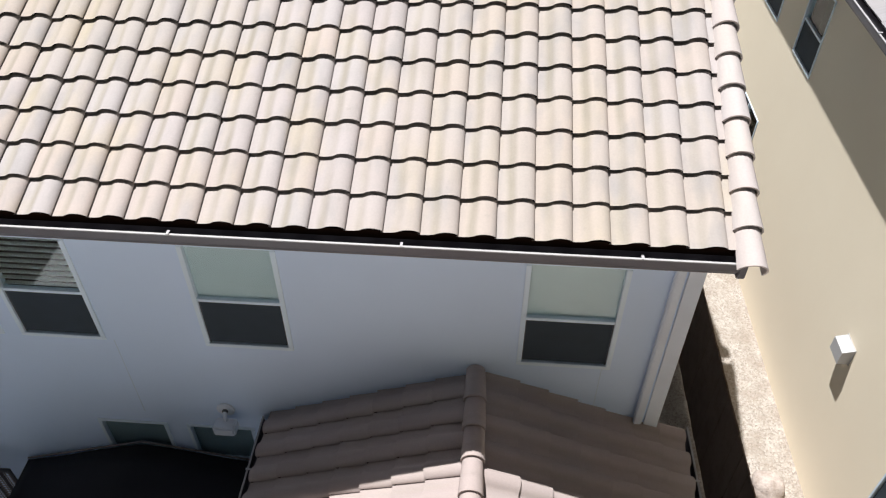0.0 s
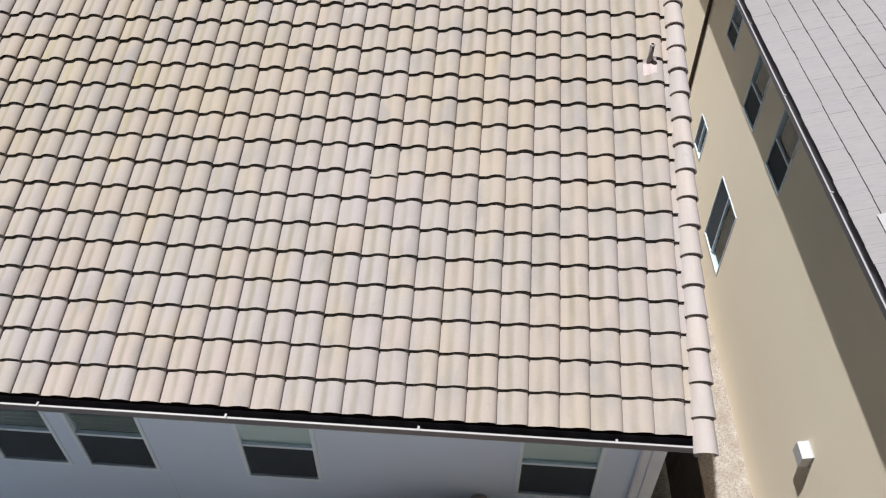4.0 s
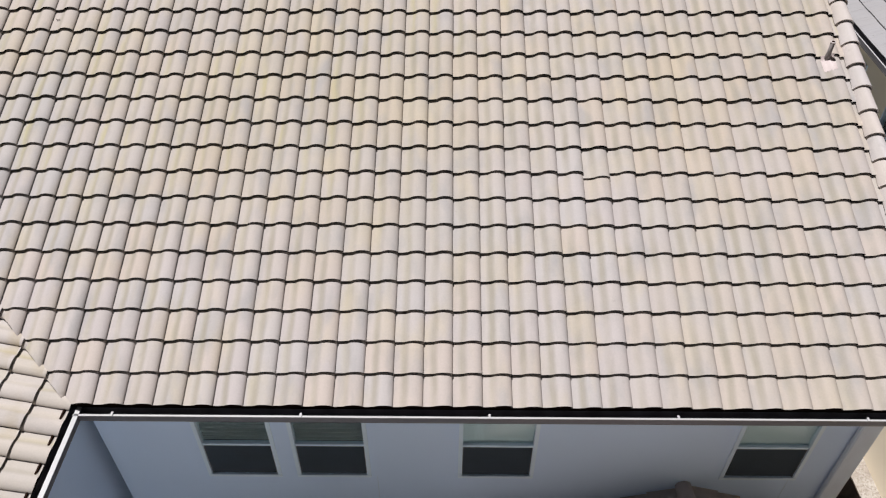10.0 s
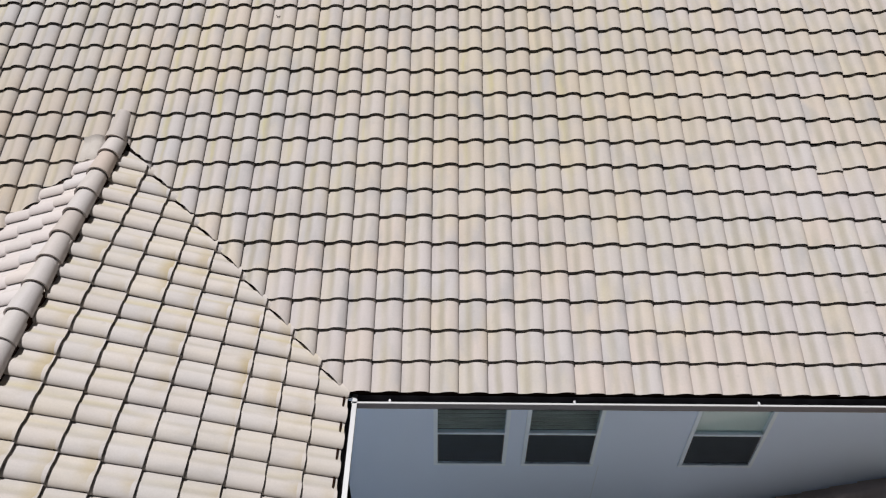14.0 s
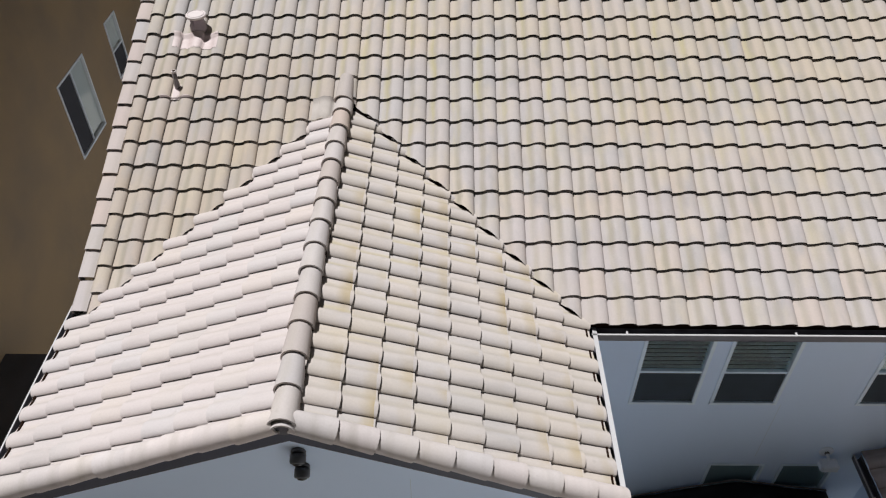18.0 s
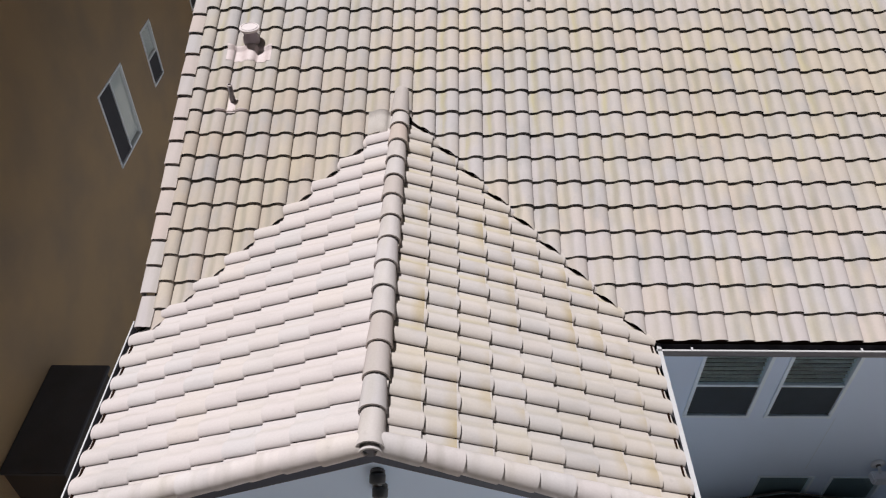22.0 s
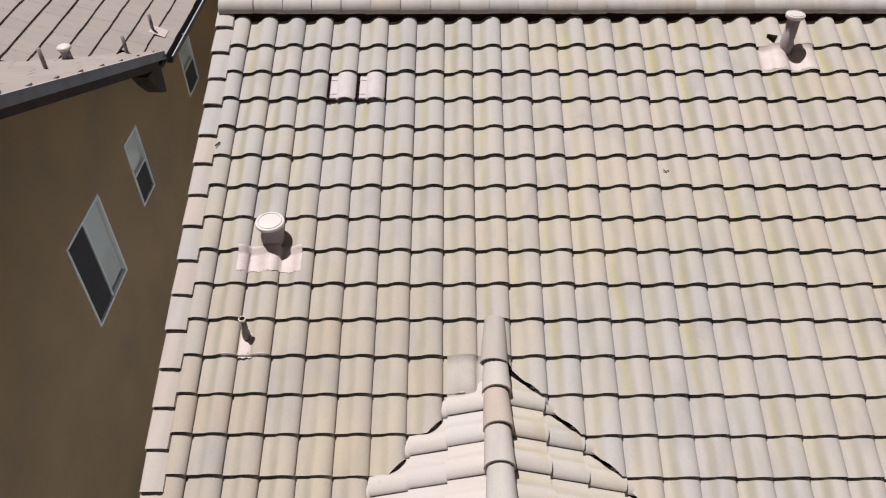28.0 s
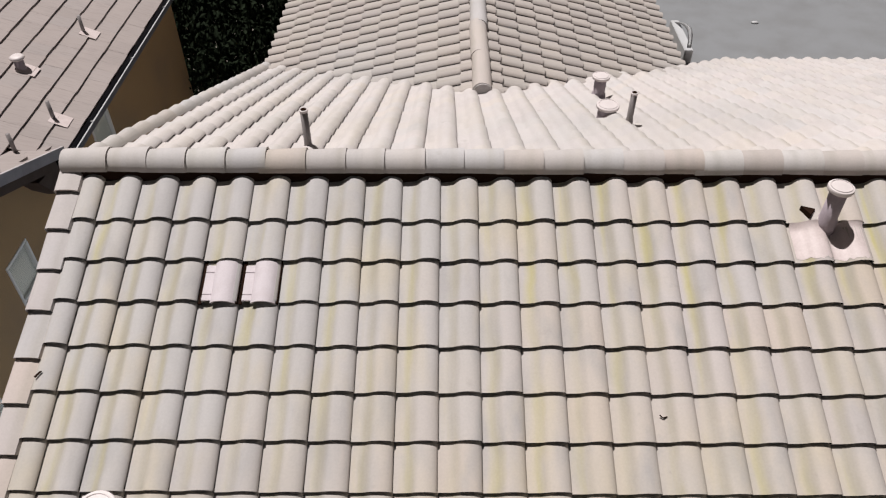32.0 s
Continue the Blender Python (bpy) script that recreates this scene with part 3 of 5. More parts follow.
def gutter_run(start, end, out, parent, hangers=1.9, first=0.5, lip=0.020):
    """A box gutter with a bright lip along start-end; out points away from the wall."""
    start, end, out = Vector(start), Vector(end), Vector(out)
    d = (end - start).normalized()
    z = Vector((0, 0, 1))
    sec = [(0.0, 0.0), (0.10, 0.0), (0.125, 0.05), (0.125, 0.125), (0.115, 0.125), (0.115, 0.055), (0.095, 0.012), (0.012, 0.012), (0.012, 0.12), (0.0, 0.12)]
    bm = bmesh.new()
    ends = [[bm.verts.new(p + out * a + z * (h - 0.125)) for a, h in sec] for p in (start, end)]
    k = len(sec)
    for i in range(k):
        bm.faces.new([ends[0][i], ends[0][(i + 1) % k], ends[1][(i + 1) % k], ends[1][i]])
    bm.faces.new(ends[0])
    bm.faces.new(ends[1][::-1])
    bmesh.ops.recalc_face_normals(bm, faces=bm.faces)
    g = wpart("gutter", bm, M_GUTTER, parent, "grey metal eave gutter")
    bm = bmesh.new()
    pts = [(0.130 - lip, 0.124), (0.130, 0.124), (0.130, 0.134), (0.130 - lip, 0.134)]
    ends = [[bm.verts.new(p + out * a + z * (h - 0.125)) for a, h in pts] for p in (start, end)]
    for i in range(4):
        bm.faces.new([ends[0][i], ends[0][(i + 1) % 4], ends[1][(i + 1) % 4], ends[1][i]])
    bm.faces.new(ends[0])
    bm.faces.new(ends[1][::-1])
    bmesh.ops.recalc_face_normals(bm, faces=bm.faces)
    wpart("gutter_lip", bm, M_LIP, g, "white metal lip")
    s = first
    while s < (end - start).length:
        p = start + d * s
        a, b2 = p - d * 0.011 + out * 0.085, p + d * 0.011 + out * 0.138
        lo, hi = Vector(map(min, a, b2)), Vector(map(max, a, b2))
        wpart("gutter_hanger", box(lo.x, hi.x, lo.y, hi.y, p.z + 0.012, p.z + 0.022), M_LIP, g, "white metal hanger")
        s += hangers
    return g


def window(parent, x0, x1, z0, z1, plane, face, inside, name="window", fw=0.042, slider=False, proud=0.018, trim=None):
    """A single-hung window. face: 'y-' (looks to -y), 'x-' or 'x+'. plane: where the wall's face lies. inside: what shows in the upper sash."""
    w, h = x1 - x0, z1 - z0
    trim = trim or M_VINYL
    pane = M_CLEAR if face == "x+" else M_GLASS
    base = new(name)
    if face == "y-":
        m = pose(x0, plane, z0)
    elif face == "x-":
        m = pose(plane, x1, z0, 0, 0, -90)
    else:
        m = pose(plane, x0, z0, 0, 0, 90)
    hang(base, parent, m)
    # local: x along the wall, y into the wall, z up

    def put(nm, bm, mat, label=""):
        ob = new(nm, mesh_of(bm, nm, mat))
        ob.parent = base
        if label:
            ob["label"] = label
        return ob

    put("frame_head", box(0, w, -0.012, 0.09, h - fw, h, 0.004), trim, "white vinyl head")
    put("window_sill", box(0.018 - proud, w - 0.018 + proud, -proud, 0.09, 0, fw, 0.004), trim, "white vinyl sill")
    for a in (0, w - fw):
        put("frame_jamb", box(a, a + fw, -0.018, 0.09, fw, h - fw, 0.004), trim, "white vinyl jamb")
    mid = h * 0.47
    if slider:
        half = w / 2
        put("meeting_rail", box(half - 0.02, half + 0.02, -0.006, 0.05, fw, h - fw, 0.003), trim, "white meeting rail")
        put("left_pane", box(fw, half - 0.02, 0.040, 0.046, fw, h - fw), pane, "sliding pane")
        put("right_pane", box(half + 0.02, w - fw, 0.030, 0.036, fw, h - fw), pane, "fixed pane")
        a, b = (fw, half - 0.02) if slider == "near" else (half + 0.02, w - fw)
        put("insect_screen", box(a + 0.012, b - 0.012, 0.010, 0.013, fw + 0.012, h - fw - 0.012), M_SCREEN_B if face == "x+" else M_SCREEN, "dark insect screen")
        a, b = (half + 0.02, w - fw) if slider == "near" else (fw, half - 0.02)
        if inside:
            put("curtain", box(a, b, 0.047, 0.051, fw + 0.03 * (h - 2 * fw), h - fw), M_SHADE_C if inside == "cream" else M_PANE_W, "pale raised shade behind the pane")
    else:
        put("meeting_rail", box(fw, w - fw, -0.006, 0.05, mid - 0.02, mid + 0.02, 0.003), trim, "white meeting rail")
        put("upper_pane", box(fw, w - fw, 0.030, 0.036, mid + 0.02, h - fw), pane, "reflecting upper pane")
        put("lower_pane", box(fw, w - fw, 0.040, 0.046, fw, mid - 0.02), pane, "lower pane behind a screen")
        put("insect_screen", box(fw + 0.012, w - fw - 0.012, 0.010, 0.013, fw + 0.012, mid - 0.032), M_SCREEN_B if face == "x+" else M_SCREEN, "dark insect screen")
        for a in (fw, w - fw - 0.012):
            put("screen_bar", box(a, a + 0.012, 0.006, 0.018, fw, mid - 0.02), M_CAM, "grey screen edge")
    # a near-black shallow box stands in for the unlit room
    put("room_back", box(0.02, w - 0.02, 0.28, 0.30, 0.02, h - 0.02), M_DARKROOM, "near-black backing for the unlit room behind the glass")
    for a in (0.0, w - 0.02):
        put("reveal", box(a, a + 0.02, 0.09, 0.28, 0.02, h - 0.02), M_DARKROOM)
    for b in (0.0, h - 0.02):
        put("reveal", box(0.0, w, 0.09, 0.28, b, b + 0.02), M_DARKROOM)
    if inside == "blind":
        z = mid + 0.03
        while z < h - fw - 0.02:
            bm = box(fw, w - fw, -0.027, 0.027, -0.0015, 0.0015)
            bmesh.ops.rotate(bm, verts=bm.verts, cent=(0, 0, 0), matrix=Matrix.Rotation(radians(-8), 3, "X"))
            bmesh.ops.translate(bm, verts=bm.verts, vec=(0, 0.075, z))
            put("blind_slat", bm, M_BLIND, "pale blind slat")
            z += 0.078
    elif inside:
        # white and grey: a pane's reflection put into a flat coloured panel
        cloth, words = {"green": (M_PANE_G, "green panel behind the pane"), "white": (M_PANE_W, "whitish panel for the reflection in the pane"), "grey": (M_PANE_B, "blue-grey panel for the reflection in the pane"), "cream": (M_SHADE_C, "cream roller shade")}[inside]
        put("pane_backing", box(fw, w - fw, 0.048, 0.053, mid - 0.01, h - fw), cloth, words)
    return base


# ---- ground ----
def sheet(name, x0, x1, y0, y1, z, mat, label, category):
    bm = box(x0, x1, y0, y1, z - 0.3, z)
    return tagged(part(name, bm, mat), label, category, kind="structure")


sheet("ground", -900, 900, -900, 900, 0.0, M_GROUND, "pale gravel and dry dirt between the houses", "ground")
# paving mostly out of view, whitened to throw light onto the shaded walls
sheet("pavement", -6.5, 6.2, -18.0, -1.0, 0.02, M_CONC, "pale yard paving behind the house, whitened to bounce light on its walls", "paving")
# the passage's shade is put into this sheet's dark colour
sheet("side_yard", -13.3, -10.4, -16.0, 16.0, 0.016, M_DIRT, "dirt in the passage between the houses, darkened for its shade", "ground")
# added out of view: keeps bounce and reflections off the gable and left wall
sheet("bounce_sheet", -10.4, -6.5, -16.0, -2.1, 0.016, M_DIRT, "unseen dark sheet beside the yard paving, added to cut bounced light", "ground")
sheet("road", -5.5, 60, 20.0, 39.0, 0.012, M_ROAD, "worn grey asphalt street beyond the roofs", "road")


# ---- the house ----
def pierced(a0, a1, z0, z1, holes, at, bm=None):
    """A wall as one closed shell with square holes. at(a, z, side) gives a place on its outer (0) or inner (1) face."""
    bm = bm or bmesh.new()
    xs = sorted({a0, a1, *[h[0] for h in holes], *[h[1] for h in holes]})
    zs = sorted({z0, z1, *[h[2] for h in holes], *[h[3] for h in holes]})
    made = {}

    def vert(i, k, side):
        if (i, k, side) not in made:
            made[i, k, side] = bm.verts.new(at(xs[i], zs[k], side))
        return made[i, k, side]

    def solid(i, k):
        if not (0 <= i < len(xs) - 1 and 0 <= k < len(zs) - 1):
            return False
        x, z = (xs[i] + xs[i + 1]) / 2, (zs[k] + zs[k + 1]) / 2
        return not any(h[0] < x < h[1] and h[2] < z < h[3] for h in holes)

    for i in range(len(xs) - 1):
        for k in range(len(zs) - 1):
            if not solid(i, k):
                continue
            for side in (0, 1):
                bm.faces.new([vert(i, k, side), vert(i + 1, k, side), vert(i + 1, k + 1, side), vert(i, k + 1, side)])
            for di, dk, p, q in ((-1, 0, (i, k), (i, k + 1)), (1, 0, (i + 1, k), (i + 1, k + 1)), (0, -1, (i, k), (i + 1, k)), (0, 1, (i, k + 1), (i + 1, k + 1))):
                if not solid(i + di, k + dk):
                    bm.faces.new([vert(*p, 0), vert(*q, 0), vert(*q, 1), vert(*p, 1)])
    bmesh.ops.recalc_face_normals(bm, faces=bm.faces)
    return bm


def wall_y(x0, x1, z0, z1, y, thick, holes):
    """An upright wall along x whose outer face lies at y, with holes (x0, x1, z0, z1)."""
    return pierced(x0, x1, z0, z1, holes, lambda a, z, side: (a, y + thick * side, z))


def wall_x(y0, y1, z0, z1, x, thick, holes):
    """The same along y; outer face at x, body towards x + thick."""
    return pierced(y0, y1, z0, z1, holes, lambda a, z, side: (x + thick * side, a, z))


house = thing("house", 0, 6, 0, "two-storey white stucco house with a pale concrete tile roof", "house")

UP0, UP1 = EZ - 2.115, EZ - 0.645
UPPER = [(-3.935, -3.02), (-2.825, -1.905), (-0.825, 0.115), (2.44, 3.40)]
LOWER = [(-2.47, -1.62), (-1.38, -0.56)]
LO0, LO1 = EZ - 4.95, EZ - 3.60
holes = [(a, b, UP0, UP1) for a, b in UPPER] + [(a, b, LO0, LO1) for a, b in LOWER]
wpart("wall_front", wall_y(-5.05, 4.03, 0, EZ - 0.14, WALL_Y, 0.2, holes), M_STUCCO, house, "white stucco wall in shade")
wpart("wall_side", prism([(WALL_Y + 0.2, 0), (12.4, 0), (12.4, EZ - 0.16), (6.4, EZ + 2.46), (WALL_Y + 0.2, EZ - 0.14)], "x", 3.83, 4.03), M_STUCCO, house, "white stucco gable wall")
wpart("wall_side", prism([(GWALL_Y + 0.2, 0), (12.4, 0), (12.4, EZ - 0.16), (6.4, EZ + 2.46), (0.2, EZ - 0.16), (GWALL_Y + 0.2, EZ - 0.16)], "x", -10.38, -10.18), M_STUCCO, house, "white stucco side wall")
wpart("wall_back", wall_y(-10.38, 4.03, 0, EZ - 0.2, 12.4, 0.2, []), M_STUCCO, house)

# gable part in front
GW_L, GW_R = -10.38, -5.20
gholes = [(-8.74, -7.84, EZ - 1.79, EZ - 0.49), (-7.69, -6.78, EZ - 1.79, EZ - 0.49)]
wpart("gable_top", prism([(GW_L, EZ - 0.16), (GW_R, EZ - 0.16), (GX, EZ - 0.16 + (GW_R - GX) * TN)], "y", GWALL_Y, GWALL_Y + 0.2), M_STUCCO, house, "white stucco gable top in shade")
wpart("wall_gable", wall_y(GW_L, GW_R, 0, EZ - 0.16, GWALL_Y, 0.2, gholes), M_STUCCO, house, "white stucco gable wall in shade")
wpart("wall_return", box(-5.40, -5.20, GWALL_Y + 0.2, WALL_Y + 0.2, 0, EZ - 0.16), M_STUCCO, house, "white stucco return wall")

for i, (a, b) in enumerate(UPPER):
    window(house, a, b, UP0, UP1, WALL_Y, "y-", "blind" if i < 2 else "white", fw=0.050)
for a, b in LOWER:
    window(house, a, b, LO0, LO1, WALL_Y, "y-", "grey")
for a, b, z0, z1 in gholes:
    window(house, a, b, z0, z1, GWALL_Y, "y-", "green", fw=0.046)

# stucco control joints
for x, y, z0, z1 in ((-1.83, WALL_Y, EZ - 3.4, EZ - 2.12), (3.32, WALL_Y, EZ - 2.9, EZ - 2.12), (-6.77, GWALL_Y, EZ - 0.44, EZ - 0.02), (-6.77, GWALL_Y, EZ - 5.0, EZ - 1.8)):
    wpart("control_joint", box(x - 0.003, x + 0.003, y - 0.003, y, z0, z1), M_JOINT, house, "thin stucco joint")

# decks, fascia, soffits
def deck(slope, a0, a1, b0, b1, h0=-0.075, h1=-0.012):
    bm = bmesh.new()
    lo = [bm.verts.new(slope.at(a, b, h0)) for a, b in ((a0, b0), (a1, b0), (a1, b1), (a0, b1))]
    hi = [bm.verts.new(slope.at(a, b, h1)) for a, b in ((a0, b0), (a1, b0), (a1, b1), (a0, b1))]
    bm.faces.new(lo[::-1])
    bm.faces.new(hi)
    for i in range(4):
        bm.faces.new([lo[i], lo[(i + 1) % 4], hi[(i + 1) % 4], hi[i]])
    return bm


RUN = Y_RIDGE / CS
roof = wpart("main_roof", deck(FRONT, X_L, X_R, 0.03, RUN - 0.03), M_DECK, house, "weathered pale concrete S-tile roof slope")
roof_back = wpart("back_roof", deck(BACK, -X_R, -X_L, -1.33, RUN - 0.03), M_DECK, house, "pale concrete tile roof slope behind the ridge")
GRUN = GHALF / math.cos(GA)
roof_gr = wpart("gable_roof", deck(GRIGHT, 0.22, -GY + 0.40, 0.03, GRUN - 0.03), M_DECK, house, "gable roof slope of pale yellow-stained tiles")
roof_gl = wpart("gable_roof", deck(GLEFT, GY - 0.40, -0.22, 0.03, GRUN - 0.03), M_DECK, house, "gable roof slope of clean pale tiles")

wpart("fascia", box(-4.75, X_R + 0.02, 0.03, 0.06, EZ - 0.20, EZ - 0.035), M_GUTTER, house, "grey fascia board")
wpart("soffit", box(-5.2, X_R, 0.06, WALL_Y, EZ - 0.19, EZ - 0.165), M_TRIMW, house, "white soffit")
for x in (-4.86, -10.70):
    wpart("fascia", box(x - 0.015, x + 0.015, GY + 0.05, 0.3, EZ - 0.20, EZ - 0.035), M_GUTTER, house, "grey fascia board")
wpart("soffit", box(-5.2, -4.88, GY + 0.05, 0.5, EZ - 0.19, EZ - 0.165), M_TRIMW, house, "white soffit")
wpart("soffit", box(-10.68, -10.38, GY + 0.05, 0.3, EZ - 0.19, EZ - 0.165), M_TRIMW, house, "white soffit")
# barge boards under the gable's front edge
for s in (-1, 1):
    x0 = GX + s * (GHALF + 0.02)
    wpart("barge_board", prism([(GX, EZ + GHALF * TN - 0.02), (x0, EZ - 0.03), (x0, EZ - 0.345), (GX, EZ + GHALF * TN - 0.345)], "y", GY + 0.02, GY + 0.06), M_BARGE, house, "blue-grey barge board")
    wpart("gable_soffit", prism([(GX, EZ + GHALF * TN - 0.10), (x0, EZ - 0.13), (x0, EZ - 0.16), (GX, EZ + GHALF * TN - 0.13)], "y", GY + 0.06, GWALL_Y), M_GUTTER, house, "shaded soffit of the gable")
for x, y0 in ((X_R + 0.02, 0.05),):
    wpart("barge_board", prism([(y0, EZ - 0.03), (Y_RIDGE, EZ + Y_RIDGE * TN - 0.03), (Y_RIDGE, EZ + Y_RIDGE * TN - 0.22), (y0, EZ - 0.20)], "x", x, x + 0.03), M_GUTTER, house, "grey barge board")
wpart("barge_board", prism([(0.1, EZ), (Y_RIDGE, EZ + Y_RIDGE * TN - 0.03), (Y_RIDGE, EZ + Y_RIDGE * TN - 0.22), (0.1, EZ - 0.20)], "x", X_L - 0.05, X_L - 0.02), M_GUTTER, house, "grey barge board")
wpart("eave_closure", box(-4.83, X_R, 0.012, 0.03, EZ - 0.05, EZ + 0.028), M_BLACK, house, "black eave closure and hollow shade strip")
wpart("eave_closure", box(GX + GHALF - 0.03, GX + GHALF - 0.012, GY + 0.05, 0.0, EZ - 0.05, EZ + 0.028), M_BLACK, house, "black eave closure and hollow shade strip")
wpart("eave_closure", box(GX - GHALF + 0.012, GX - GHALF + 0.03, GY + 0.05, 0.1, EZ - 0.05, EZ + 0.028), M_BLACK, house, "black eave closure and hollow shade strip")
gutter_run((-4.78, 0.03, EZ - 0.045), (X_R + 0.05, 0.03, EZ - 0.045), (0, -1, 0), house, 1.92, 0.40)
gutter_run((GX + GHALF - 0.02, 0.02, EZ - 0.045), (GX + GHALF - 0.02, GY + 0.02, EZ - 0.045), (1, 0, 0), house, 9.0, 9.0, 0.05)
gutter_run((GX - GHALF + 0.02, 0.3, EZ - 0.045), (GX - GHALF + 0.02, GY + 0.02, EZ - 0.045), (-1, 0, 0), house, 9.0, 9.0, 0.016)
# downspout at the corner
ds = wpart("downspout", box(3.77, 3.86, WALL_Y - 0.075, WALL_Y - 0.005, EZ - 2.95, EZ - 0.25, 0.012), M_TRIMW, house, "white square downspout")
wpart("downspout_elbow", prism([(WALL_Y - 0.075, EZ - 0.28), (WALL_Y - 0.005, EZ - 0.28), (0.06, EZ - 0.165), (-0.02, EZ - 0.165)], "x", 3.775, 3.855), M_TRIMW, ds, "white elbow")
wpart("corner_trim", box(3.90, 4.05, WALL_Y - 0.02, WALL_Y, EZ - 3.1, EZ - 0.165), M_TRIMW, house, "white corner board")

# ---- roof tiles of the main slope ----
def on_front(a, b):
    y = b * CS
    return X_L - 0.02 <= a <= X_R + 0.02 and b <= RUN + 0.02 and (a > GX + GHALF - y or a < GX - GHALF + y or y > GHALF)


# valley planes, a little inside of each roof edge
V_R = (Vector((GX + GHALF - 0.022, -0.022, EZ)), Vector((-1, -1, 0)).normalized())
V_L = (Vector((GX - GHALF + 0.085, -0.085, EZ)), Vector((1, -1, 0)).normalized())
SLIP = (2, 8)
NEW_TILES = ((-31, 17), (-30, 17))


def front_single(c, r):
    return (r <= 4 and c > -16) or (r >= 14 and c < -14)


EDGE_L, EDGE_R = (Vector((X_L, 0, 0)), Vector((-1, 0, 0))), (Vector((X_R, 0, 0)), Vector((1, 0, 0)))
mid_cols = range(-36, 15)
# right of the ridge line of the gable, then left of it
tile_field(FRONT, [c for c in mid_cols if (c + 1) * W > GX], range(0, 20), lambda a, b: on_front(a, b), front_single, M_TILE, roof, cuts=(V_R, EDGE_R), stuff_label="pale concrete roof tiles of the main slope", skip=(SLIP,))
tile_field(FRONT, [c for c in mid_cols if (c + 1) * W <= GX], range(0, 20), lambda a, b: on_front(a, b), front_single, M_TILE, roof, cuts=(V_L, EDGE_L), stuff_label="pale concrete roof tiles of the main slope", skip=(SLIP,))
# one tile has slipped down a little; two were renewed
slip = tile_object(FRONT, SLIP[0] * W, SLIP[1] * C - 0.065, M_TILE, roof, 0.0)
slip["label"] = "tile that has slipped down the roof"
def barrel_patch_bm(u0, u1, rise, length, drop=0.0):
    """A short arched cover tile across u0 to u1, with thickness, laid along the slope."""
    bm = bmesh.new()
    n = 8
    rows = []
    for y, z in ((-0.02, 0.062), (length, 0.062 - THICK * (length + 0.02) / C)):
        out = [bm.verts.new((u0 + (u1 - u0) * k / n, y, z + drop + rise * math.sin(math.pi * k / n) ** 0.6)) for k in range(n + 1)]
        inn = [bm.verts.new((u0 + 0.012 + (u1 - u0 - 0.024) * k / n, y, z + drop - 0.014 + rise * math.sin(math.pi * k / n) ** 0.6)) for k in range(n + 1)]
        rows.append((out, inn))
    (ao, ai), (bo, bi) = rows
    for k in range(n):
        bm.faces.new([ao[k], ao[k + 1], bo[k + 1], bo[k]])
        bm.faces.new([ai[k + 1], ai[k], bi[k], bi[k + 1]])
        bm.faces.new([ao[k + 1], ao[k], ai[k], ai[k + 1]])
        bm.faces.new([bo[k], bo[k + 1], bi[k + 1], bi[k]])
    for k in (0, n):
        bm.faces.new([ao[k], bo[k], bi[k], ai[k]])
    bmesh.ops.recalc_face_normals(bm, faces=bm.faces)
    return bm


for c, r in NEW_TILES:
    t = new("new_tile", mesh_of(barrel_patch_bm(0.100, 0.288, 0.052, 0.325), "new_tile", M_NEW, True))
    sharp_edges(t.data)
    hang(t, roof, FRONT.seat(c * W, r * C, 0.0))
    t["label"] = "new pinkish replacement barrel tile"
    for b0, b1 in ((-0.004, 0.045), (0.049, 0.235), (0.239, 0.30)):
        pl = new("pan_patch", mesh_of(box(0.030, 0.104, b0, b1, 0.046, 0.060, 0.003), "pan_patch", M_NEW))
        hang(pl, roof, FRONT.seat(c * W, r * C, 0) @ pose(0, 0, 0, -6.1, 0, 0))
        pl["label"] = "pinkish patch in the pan"
    # solid black strips drawn for the shade in the gaps
    for a, w in ((0.006, 0.024), (0.290, 0.014)):
        gap = new("tile_gap", mesh_of(box(a, a + w, -0.022, 0.345, 0.026, 0.056 if a > 0.1 else 0.042), "tile_gap", M_BLACK))
        hang(gap, roof, FRONT.seat(c * W, r * C, 0) @ pose(0, 0, 0, -6.1, 0, 0))
        gap["label"] = "black strip for the shaded gap beside the new tile"

# gable slopes
def on_gr(a, b):
    y, x = a * GW + GY - 0.5 * W, GX + GHALF - b * math.cos(GA)
    return y > GY - 0.01 and b <= GRUN - 0.02 and y < GHALF - (x - GX)


def on_gl(a, b):
    y, x = GY - 0.5 * W - 0.05 - a * GW, GX - GHALF + b * math.cos(GA)
    return y > GY - 0.01 and b <= GRUN - 0.02 and y < GHALF + (x - GX)


G_CUT_R = (Vector((GX + GHALF, 0.02, EZ)), Vector((1, 1, 0)).normalized())
G_CUT_L = (Vector((GX - GHALF, 0.02, EZ)), Vector((-1, 1, 0)).normalized())
G_FRONT = (Vector((0, GY + 0.02, 0)), Vector((0, -1, 0)))
tile_field(GRIGHT, range(0, 19), range(0, 10), on_gr, lambda c, r: True, M_TILE_X, roof_gr, cuts=(G_CUT_R, G_FRONT, (Vector((GX + 0.03, 0, 0)), Vector((-1, 0, 0)))), stuff_label="cut tiles along the valley", flip=1)
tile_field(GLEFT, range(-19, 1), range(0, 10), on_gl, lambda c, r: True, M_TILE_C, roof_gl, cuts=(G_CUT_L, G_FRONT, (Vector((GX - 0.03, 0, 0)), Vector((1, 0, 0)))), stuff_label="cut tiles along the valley")

